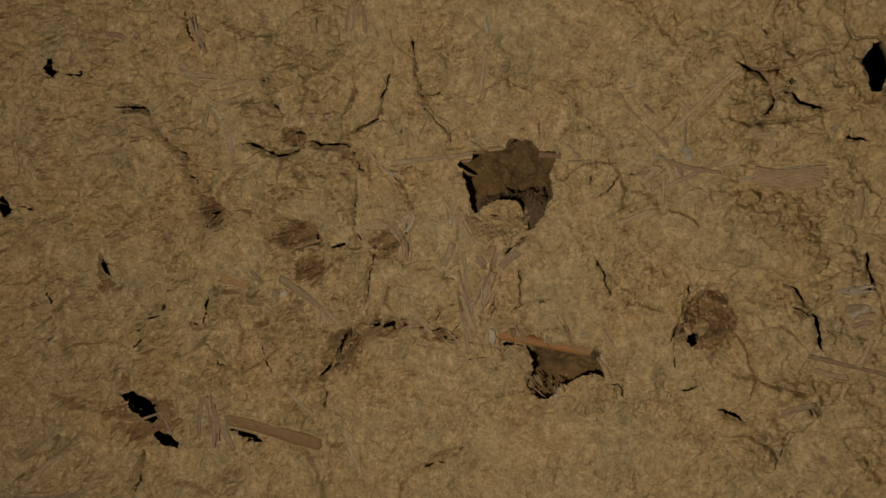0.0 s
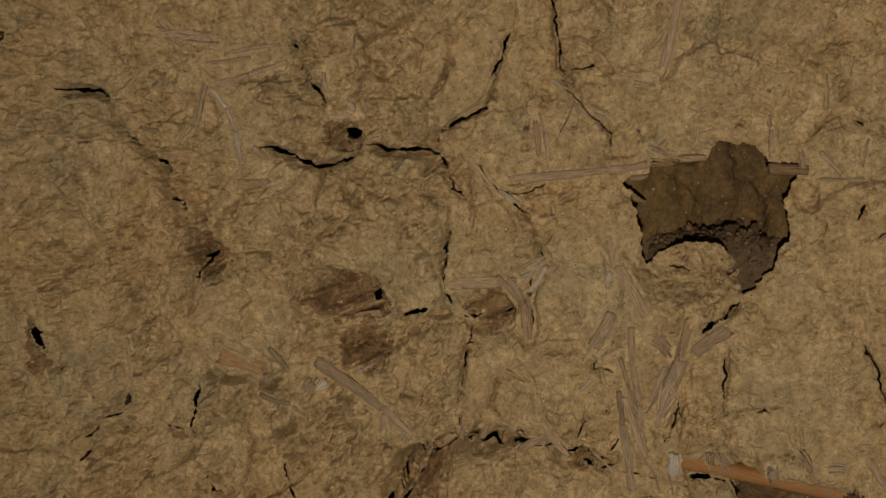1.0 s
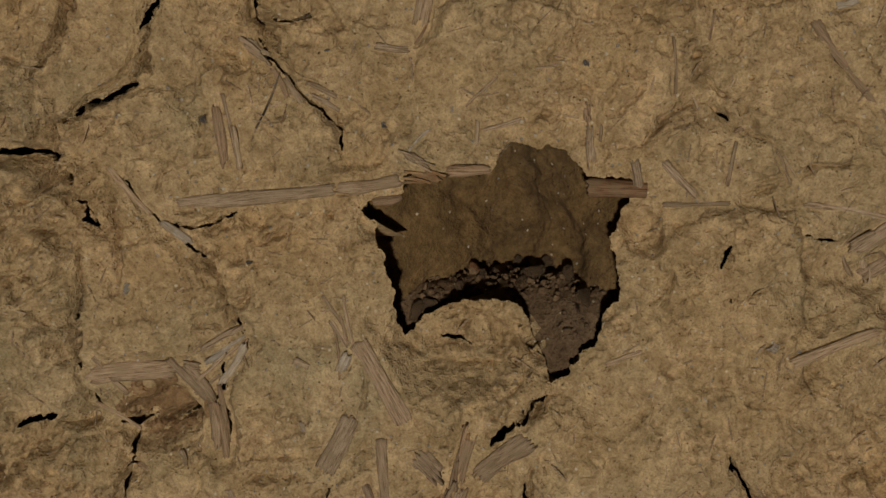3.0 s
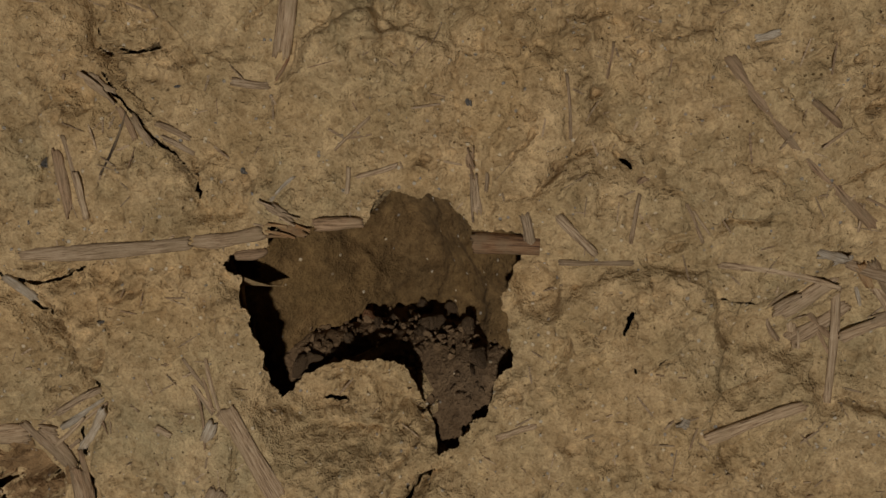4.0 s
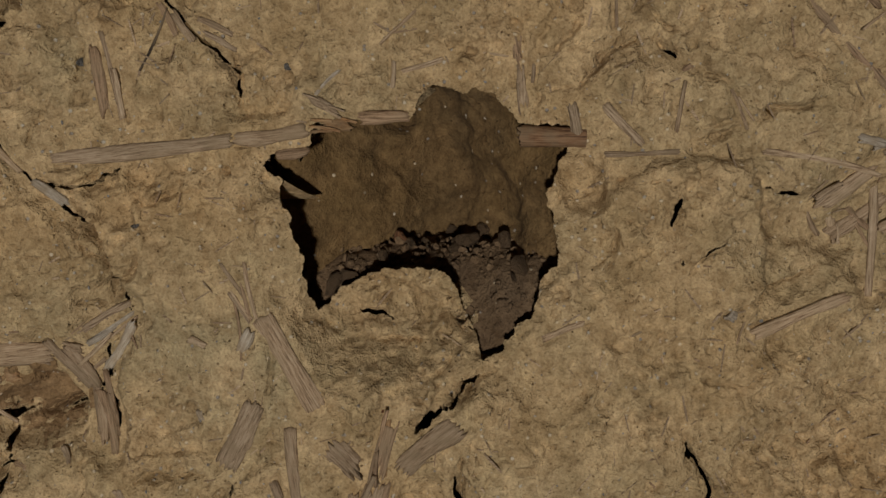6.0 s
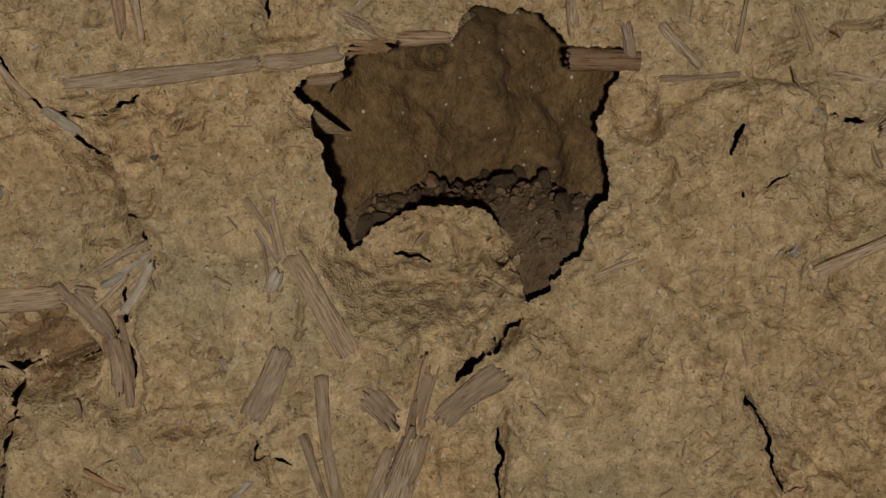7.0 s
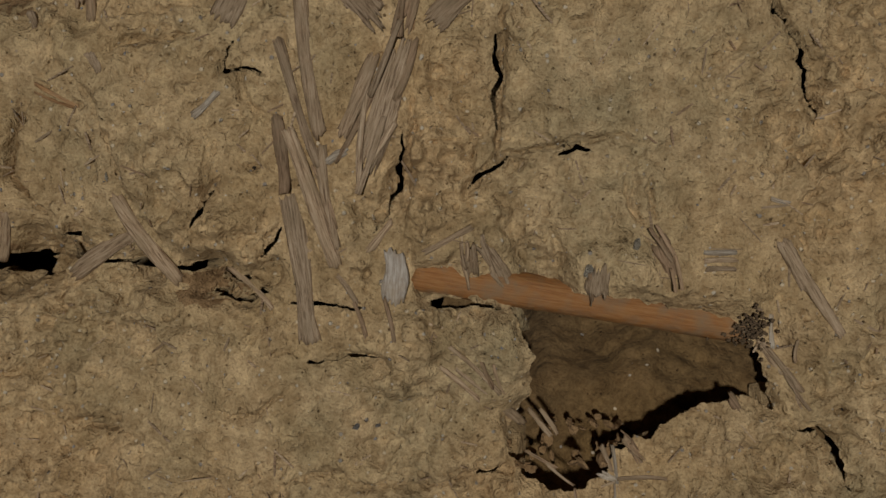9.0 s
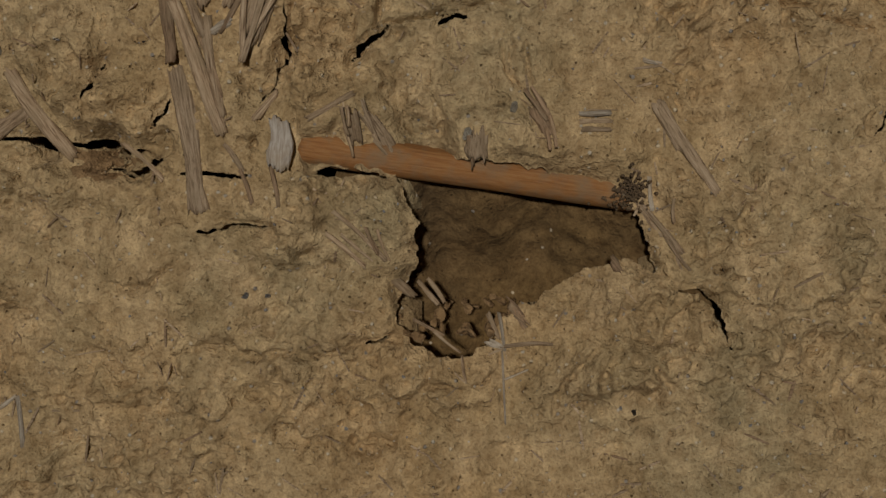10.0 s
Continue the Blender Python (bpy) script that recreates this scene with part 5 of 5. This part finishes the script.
straw("tan", 0.7, 1, 132.9, 72.6, 132.3, 65.8)
straw("brown", 0.6, 1, 132.9, 73.8, 139.2, 70.4)
straw("tan", 1.0, 1, 154.1, 33.8, 144.0, 30.6)
straw("tan", 1.0, 1, 41.8, -94.4, 45.7, -100.2)
straw("brown", 0.7, 1, 38.5, -103.2, 45.7, -107.0)
straw("tan", 0.7, 1, 43.1, -105.7, 49.2, -110.8)
straw("pale", 0.8, 1, 57.3, -102.0, 58.5, -110.8)
straw("tan", 1.4, 1, -143.3, -2.9, -124.7, 2.6)
straw("pale", 1.6, 1, -139.4, -33.0, -127.4, -26.6)
straw("grey", 3.2, 2, -123.1, -50.9, -120.9, -62.8)
straw("tan", 2.4, 1, -189.7, -45.2, -167.8, -46.7)
straw("tan", 1.9, 2, -168.3, -46.7, -162.5, -53.9)
straw("grey", 3.9, 1, -214.7, -23.1, -194.1, -31.4)
straw("pale", 4.2, 3, -158.6, -42.1, -150.8, -34.4)
straw("tan", 2.1, 1, -180.7, -19.3, -177.9, -11.2)
straw("tan", 1.9, 1, -229.4, 87.0, -243.5, 89.3)
straw("tan", 1.4, 1, -216.0, 75.9, -232.8, 74.9)
straw("tan", 2.8, 1, 130.9, 58.5, 168.6, 49.1)
straw("tan", 3.5, 2, 138.5, 42.8, 158.6, 53.0)
straw("brown", 2.7, 1, 152.0, 48.5, 171.4, 59.8)
straw("tan", 2.7, 1, 165.2, 52.6, 184.5, 60.0)
straw("grey", 3.6, 2, 117.1, 44.4, 131.0, 54.9)
straw("tan", 3.5, 1, 121.0, 37.5, 134.7, 47.8)
straw("tan", 2.9, 1, 101.8, 16.1, 125.5, 25.2)
straw("tan", 3.1, 2, 248.0, -44.2, 262.8, -41.1)
straw("tan", 2.3, 2, 209.6, -114.0, 225.3, -97.3)
straw("orange", 10.5, 1, -217.9, -144.9, -131.2, -163.3)
straw("orange", 7.0, 2, -325.5, -117.6, -305.2, -125.3)
straw("tan", 4, 2, -234.7, -125.8, -242.9, -165.4)
straw("tan", 4, 2, -225.1, -125.2, -232.7, -171.9)
straw("pale", 3, 2, -231.4, -135.2, -225.5, -168.8)
straw("tan", 3, 2, -436.9, -200.0, -381.8, -163.7)
straw("tan", 3, 2, -405.3, -199.8, -357.8, -164.4)
straw("pale", 2, 2, 190.1, 40.6, 227.2, 47.1)
straw("tan", 4, 2, 248.1, -83.5, 226.3, -79.1)
straw("pale", 5, 2, 245.3, -42.7, 259.7, -36.8)
straw("tan", 4, 2, 247.2, -50.0, 261.6, -45.8)
straw("grey", 4, 2, 238.6, 79.9, 232.4, 72.2)
straw("pale", 4, 2, 143.0, 60.3, 151.9, 57.6)
straw("tan", 3, 2, 186.3, 74.0, 203.0, 73.8)
straw("tan", 4, 2, -84.5, 175.1, -86.7, 153.6)
straw("tan", 3, 2, -75.8, 174.4, -74.9, 152.1)
straw("pale", 3, 2, 14.5, 147.0, 13.0, 162.1)
straw("grey", 3.5, 2, -105.0, 166.7, -110.5, 151.2)
straw("tan", 2.5, 2, -229.2, 136.6, -217.6, 126.2)
straw("grey", 3, 2, -229.7, 140.9, -222.0, 132.0)
straw("grey", 5.6, 1, -13.7, 3.1, -23.4, -14.6)
straw("tan", 6.7, 3, 1.2, -4.6, 11.4, -16.8)
straw("brown", 4.0, 3, 18.7, 0.2, 13.6, -16.8)
straw("orange", 1.3, 1, 17.4, -1.4, 15.8, -16.3)
straw("tan", 6.0, 1, 34.5, -1.8, 18.7, -15.3)
straw("grey", 6.0, 3, 15.0, -16.3, 4.6, -46.8)
straw("tan", 2.9, 2, 8.7, -19.5, 0.8, -38.0)
straw("brown", 1.4, 1, 11.9, -17.9, -0.2, -42.4)
straw("brown", 1.8, 2, 16.8, -16.8, 11.9, -30.3)
straw("tan", 3.4, 1, -6.2, -2.1, -2.8, -37.9, -0.4)
straw("tan", 2.2, 1, -2.8, -37.9, -0.0, -60.3)
straw("tan", 2.0, 1, -11.3, -16.6, -3.2, -43.5)
straw("brown", 0.8, 1, -4.8, -42.4, 0.2, -55.8)
straw("brown", 2.7, 1, -11.9, -31.8, -10.3, -49.0)
straw("grey", 4.0, 1, -10.5, -47.9, -6.5, -80.8)
straw("tan", 3.1, 1, -46.8, -47.6, -34.1, -68.1)
straw("tan", 1.2, 1, -24.5, -63.7, -14.1, -72.8)
straw("pale", 1.8, 2, -2.8, -42.4, 3.2, -39.3)
straw("tan", 1.6, 2, 5.9, -60.8, 11.7, -53.5)
straw("pale", 1.3, 1, -28.9, -32.5, -23.2, -27.7)
straw("grey", 1.7, 1, -50.1, -19.1, -47.8, -24.2)
straw("orange", 0.9, 1, -62.6, -25.4, -52.6, -30.5)
straw("tan", 3.3, 3, 26.7, -57.4, 27.8, -67.9)
straw("grey", 3.6, 3, 28.5, -56.6, 36.0, -69.4)
straw("brown", 1.0, 1, 31.0, -60.2, 36.9, -69.2)
straw("grey", 4.9, 3, 53.7, -61.8, 53.4, -72.0)
straw("brown", 1.1, 3, 51.8, -64.6, 52.5, -71.4)
straw("brown", 3.8, 3, 64.7, -55.7, 69.6, -67.7)
straw("pale", 1.1, 1, 74.2, -60.7, 81.4, -60.7)
straw("grey", 1.1, 1, 74.2, -62.3, 81.7, -62.3)
straw("grey", 1.1, 1, 74.6, -64.0, 81.5, -64.1)
straw("grey", 2.9, 1, 89.9, -57.7, 96.1, -68.9)
straw("tan", 1.3, 2, 17.2, -60.8, 28.3, -55.0)
straw("pale", 0.9, 1, 87.5, -49.7, 91.8, -50.8)
straw("tan", 1.3, 1, 87.4, -79.0, 96.3, -90.2)
straw("pale", 1.0, 1, 89.3, -73.4, 90.1, -81.2)
straw("tan", 1.0, 1, 22.7, -79.5, 33.9, -90.9)
straw("tan", 1.2, 2, 20.5, -84.1, 29.5, -92.1)
straw("brown", 1.0, 1, 29.4, -82.9, 32.2, -89.7)
straw("brown", 1.0, 1, 3.2, -70.5, 5.9, -78.4)
straw("tan", 1.1, 2, -0.6, -64.8, 4.3, -71.6)
straw("brown", 2.4, 2, -52.6, 3.9, -51.3, -5.8)
straw("tan", 1.8, 2, -55.3, 6.1, -53.5, -6.9)
straw("tan", 5.2, 0, -12.3, 23.2, 0.4, 0.6)
leaf_sheath = straw("white", 5.0, 1, 12.0, -58.9, 11.3, -72.0, 1.2)

build_wall()
for k, (u, v, ru, rv) in enumerate(((-139, 5, 21, 15), (-219, 27, 10, 13), (-132, -20, 14, 12), (161, -52, 18, 17), (-324, -26, 10, 17), (-297, -150, 38, 20),
                                    (-70, 1, 13, 10), (-106, -83, 12, 16), (-138, 82, 11, 8), (-27, -68, 9, 4.5), (-80, -62, 8, 5))):
    earth_patch(u, v, ru, rv, 300 + 3 * k)


def stalk(name, material, u0, v0, u1, v1, radius, depth, label, torn, seed, bore=0.6, sink=0.0):
    """A round hollow stalk lying in the wall, its axis so deep behind the face."""
    rng = np.random.RandomState(seed)
    length = math.hypot(u1 - u0, v1 - v0)
    n, m = 60, 28
    t, a = np.meshgrid(np.linspace(0, 1, n), np.arange(m) * 2 * np.pi / m, indexing="ij")
    rag = torn * rng.uniform(0, 1, m)
    x = -length / 2 + length * t + rag[None, :] * (1 - t) ** 8
    r = radius * (1 - 0.10 * t + 0.02 * np.sin(9 * t) + 0.018 * rng.uniform(-1, 1, m)[None, :])
    parts = []
    for k, rr in ((0, r), (1, r * bore)):
        parts.append(np.stack([x, rr * np.cos(a), rr * np.sin(a)], -1).reshape(-1, 3))
    i = np.arange(n * m).reshape(n, m)
    j = np.roll(i, -1, 1)
    skin = np.stack([i[:-1], i[1:], j[1:], j[:-1]], -1).reshape(-1, 4)[:, ::-1]
    inner = skin[:, ::-1] + n * m
    rims = [np.stack([i[0], j[0], j[0] + n * m, i[0] + n * m], -1), np.stack([i[-1], i[-1] + n * m, j[-1] + n * m, j[-1]], -1)]
    ob = mesh_object(name, np.concatenate(parts) * MM, np.concatenate([skin, inner] + rims), material)
    ob.matrix_world = frame_on_wall(u0, v0, u1, v1, -depth, -depth - sink)
    return tagged(ob, label, name)


def group_thing(name, parts, label):
    """An Empty at the first part's place that carries all the parts."""
    root = new(name)
    root.empty_display_size = 0.01
    root.matrix_world = parts[0].matrix_world.copy()
    for p in parts:
        p.matrix_basis = root.matrix_world.inverted() @ p.matrix_world
        p.parent = root
        for key in ("category", "label"):
            if key in p and p is parts[0]:
                del p[key]
    return tagged(root, label, name)


culm = stalk("culm", REED, 14.7, -65.2, 88.7, -77.7, 3.9, 5.0, "smooth orange-brown reed stalk bridging the lower hole", 1.0, 5, sink=2.6)
bark = stalk("bark", BARK, 48.2, 63.6, 64.0, 62.9, 2.5, 3.0, "snapped reddish-brown twig jutting into the large hole", 1.6, 6, 0.3)


pith = stalk("pith", STRAW["tan"], 49.0, 63.6, 62.0, 63.0, 0.8, 3.0, "pale pith", 0.8, 9, 0.2)
del pith["category"]
reed = group_thing("reed", [culm, leaf_sheath], "smooth orange-brown reed stalk bridging the lower hole")
leaf_sheath.name = "leaf_sheath"
leaf_sheath["label"] = "whitish papery leaf sheath"
for key in ("category", "group"):
    del leaf_sheath[key]
twig = group_thing("twig", [bark, pith], "snapped reddish-brown twig jutting into the large hole")

# ---- stones, crumbs and dust ----
def chip_mesh(seed, flat, detail=2):
    """An angular crumb about 1 across."""
    rng = random.Random(seed)
    bm = bmesh.new()
    bmesh.ops.create_icosphere(bm, subdivisions=detail, radius=0.5)
    push = [(Vector((rng.gauss(0, 1), rng.gauss(0, 1), rng.gauss(0, 1))).normalized(), rng.uniform(0.22, 0.42)) for _ in range(9)]
    for p in bm.verts:
        for way, far in push:
            over = p.co.dot(way) - far
            if over > 0:
                p.co -= way * over
        p.co += p.co * 0.25 * noise.noise(p.co * 3 + Vector((seed, 0, 0)))
        p.co.z *= flat
    me = bpy.data.meshes.new("chip")
    bm.to_mesh(me)
    bm.free()
    return me


def chip_arrays(me):
    verts = np.zeros(len(me.vertices) * 3, np.float32)
    me.vertices.foreach_get("co", verts)
    return verts.reshape(-1, 3), np.array([list(p.vertices) for p in me.polygons])


def scatter(name, shapes, places, material, label, category, smooth=False):
    """Many small things of one kind as one mesh; places are poses."""
    arrays = [chip_arrays(me) for me in shapes]
    verts, faces, count = [], [], 0
    for k, m in enumerate(places):
        v, f = arrays[k % len(arrays)]
        m = np.array(m)
        verts.append(v @ m[:3, :3].T + m[:3, 3])
        faces.append(f + count)
        count += len(v)
    ob = mesh_object(name, np.concatenate(verts), np.concatenate(faces), material, smooth)
    return tagged(ob, label, category, kind="stuff")


def turned(x, y, z, size, rng):
    return Matrix.LocRotScale((x * MM, y * MM, V0 + z * MM), Euler([rng.uniform(0, 6.3) for _ in range(3)]), Vector((size * MM,) * 3))


ROCKS = [chip_mesh(k, f) for k, f in enumerate((0.9, 0.6, 0.4, 0.75, 0.5, 0.35))]


def heap(u, d):
    """The height of the loose heap in the large cavity."""
    right = min(max((u - 30) / 14, 0), 1)
    return 1 + (33 + 1 * right * right * (3 - 2 * right)) * (1 - math.exp(-max(d - 5 - 8 * (1 - right), 0) / 5)) + 2.2 * noise.noise((u / 11, d / 11, 3))


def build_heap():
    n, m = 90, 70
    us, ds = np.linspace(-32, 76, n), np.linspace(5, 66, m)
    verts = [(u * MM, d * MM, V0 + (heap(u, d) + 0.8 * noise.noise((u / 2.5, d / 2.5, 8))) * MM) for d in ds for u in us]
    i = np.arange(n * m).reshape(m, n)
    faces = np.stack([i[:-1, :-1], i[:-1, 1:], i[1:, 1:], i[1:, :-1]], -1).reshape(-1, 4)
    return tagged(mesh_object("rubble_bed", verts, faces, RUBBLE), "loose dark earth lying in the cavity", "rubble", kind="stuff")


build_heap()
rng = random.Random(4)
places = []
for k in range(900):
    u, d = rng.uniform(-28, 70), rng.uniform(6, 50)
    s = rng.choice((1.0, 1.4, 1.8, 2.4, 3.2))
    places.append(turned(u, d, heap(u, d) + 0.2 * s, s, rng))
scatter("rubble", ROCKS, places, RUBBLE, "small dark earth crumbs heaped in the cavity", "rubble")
for k in range(46):
    u, d = rng.uniform(-22, 62), rng.uniform(10, 64)
    s = rng.uniform(3.5, 7.5)
    ob = new("earth_clod", ROCKS[k % 6].copy() if k < 12 else bpy.data.meshes[f"clod_{k % 12}"])
    if k < 12:
        ob.data.name = f"clod_{k}"
        ob.data.materials.append(RUST_CHIP if k % 6 == 4 else RUBBLE)
    ob.matrix_world = turned(u, d, heap(u, d) + 0.25 * s, s, rng)
    colour = "rusty red-brown" if k % 12 % 6 == 4 else "dark grey-brown"
    tagged(ob, f"{colour} angular earth clod on the cavity rubble", "clod", "clods in the cavity")

# curled flakes at the foot of the lower hole
places = []
for k in range(34):
    u, d = rng.uniform(33, 60), rng.uniform(2, 20)
    places.append(turned(u, d, -111 + 0.42 * d + rng.uniform(0, 2) + abs(u - 46) * 0.15, rng.uniform(2.0, 4.2), rng))
scatter("clay_flakes", ROCKS[2:], places, BURROW_EARTH, "curled brown clay flakes at the foot of the reed hole", "flakes")

# dark droppings at the end of the reed
places = []
for k in range(170):
    u, v = rng.gauss(85.0, 1.9), rng.gauss(-77, 2.2)
    places.append(turned(u, -height_at(u, v, 0.8) - 0.2 - rng.uniform(0, 2.0) if height_at(u, v) > -6 else -0.6 - rng.uniform(0, 1.5), v, rng.uniform(0.6, 1.1), rng))
scatter("frass", [ROCKS[0], ROCKS[3]], places, FRASS, "dark insect droppings clustered at the end of the reed", "droppings", True)


def pebble(tone, u, v, size):
    ob = new("pebble", ROCKS[int(abs(u * 7)) % 6].copy())
    ob.data.materials.append({"grey": STONE_GREY, "dark": STONE_DARK, "pale": STONE_PALE, "rust": RUST_CHIP}[tone])
    ob.matrix_world = turned(u, -height_at(u, v, 0.6) + 0.1 * size, v, size, random.Random(int(u * 10)))
    return tagged(ob, f"small {tone if tone != 'rust' else 'rust-brown'} stone set in the clay wall", "pebble", "pebbles in the wall")


pebble("grey", 3.1, -97.7, 2.0)
pebble("grey", 7.4, -97.8, 1.7)
pebble("grey", -17.8, 99.8, 1.8)
pebble("grey", -3.5, 80.6, 2.2)
pebble("dark", -17.5, -43.0, 2.1)
pebble("grey", -51.2, 83.0, 3.7)
pebble("pale", 61.5, -59.1, 3.5)
pebble("pale", 51.5, -64.2, 3.3)
pebble("dark", 104.5, -93.7, 1.0)
pebble("dark", -272.0, -55.6, 7.8)
pebble("grey", 48.8, 95.0, 2.1)
pebble("grey", -40.1, 45.2, 2.9)
pebble("pale", -74.3, 38.3, 3.8)
pebble("pale", -46.9, -44.7, 1.9)
pebble("grey", -62.5, -127.6, 2.1)
pebble("pale", -13.7, 54.0, 1.4)
pebble("rust", 15.8, 0.3, 1.4)
pebble("pale", 101.4, -127.6, 1.6)
pebble("dark", 85.4, -123.5, 1.7)
pebble("grey", 134.9, 99.7, 2.6)
pebble("pale", -66.6, 121.0, 3.2)
pebble("grey", 48.2, 95.2, 1.8)

# sand grains and chaff all over the face
GRAIN = [chip_mesh(30 + k, 0.8, 1) for k in range(3)]
for name, material, count, small, large, words in (("sand_grains", STONE_PALE, 2600, 0.35, 0.95, "pale sand grains in the clay face"),
                                                   ("dark_grains", STONE_GREY, 700, 0.4, 1.3, "grey grit grains in the clay face")):
    places = []
    while len(places) < count:
        u, v = rng.uniform(-150, 156), rng.uniform(-146, 128)
        if OPEN[np.searchsorted(VS, v), np.searchsorted(US, u)] > 0.8:
            s = small + (large - small) * rng.random() ** 3
            places.append(turned(u, -height_at(u, v) + 0.1 * s, v, s, rng))
    scatter(name, GRAIN, places, material, words, "grains")


def fibre_mesh():
    bm = bmesh.new()
    bmesh.ops.create_cube(bm, size=1)
    bmesh.ops.subdivide_edges(bm, edges=[e for e in bm.edges if abs(e.verts[0].co.x - e.verts[1].co.x) > 0.5], cuts=3)
    for p in bm.verts:
        p.co.z += 0.5 * (0.25 - p.co.x ** 2) * 0.6
        p.co.y *= 1 - 1.2 * abs(p.co.x) ** 2
    me = bpy.data.meshes.new("fibre")
    bm.to_mesh(me)
    bm.free()
    return me


FIBRE = [fibre_mesh()]
for tone, count in (("tan", 520), ("grey", 260), ("brown", 200)):
    places = []
    while len(places) < count:
        u, v = (rng.uniform(-150, 156), rng.uniform(-146, 128)) if rng.random() < 0.75 else (rng.uniform(-440, 260), rng.uniform(-230, 190))
        if OPEN[np.searchsorted(VS, v), np.searchsorted(US, u)] < 2:
            continue
        length, wide, turn = rng.uniform(1.5, 7), rng.uniform(0.2, 0.6), rng.uniform(0, math.pi)
        du, dv = 0.4 * length * math.cos(turn), 0.4 * length * math.sin(turn)
        m = frame_on_wall(u - du, v - dv, u + du, v + dv, height_at(u - du, v - dv) + 0.1, height_at(u + du, v + dv) + 0.1)
        places.append(m @ Matrix.Diagonal((length * MM, wide * MM, 0.25 * MM, 1)))
    scatter(f"{tone}_chaff", FIBRE, places, STRAW[tone], f"scattered {tone} chaff fibres in the clay face", "chaff")
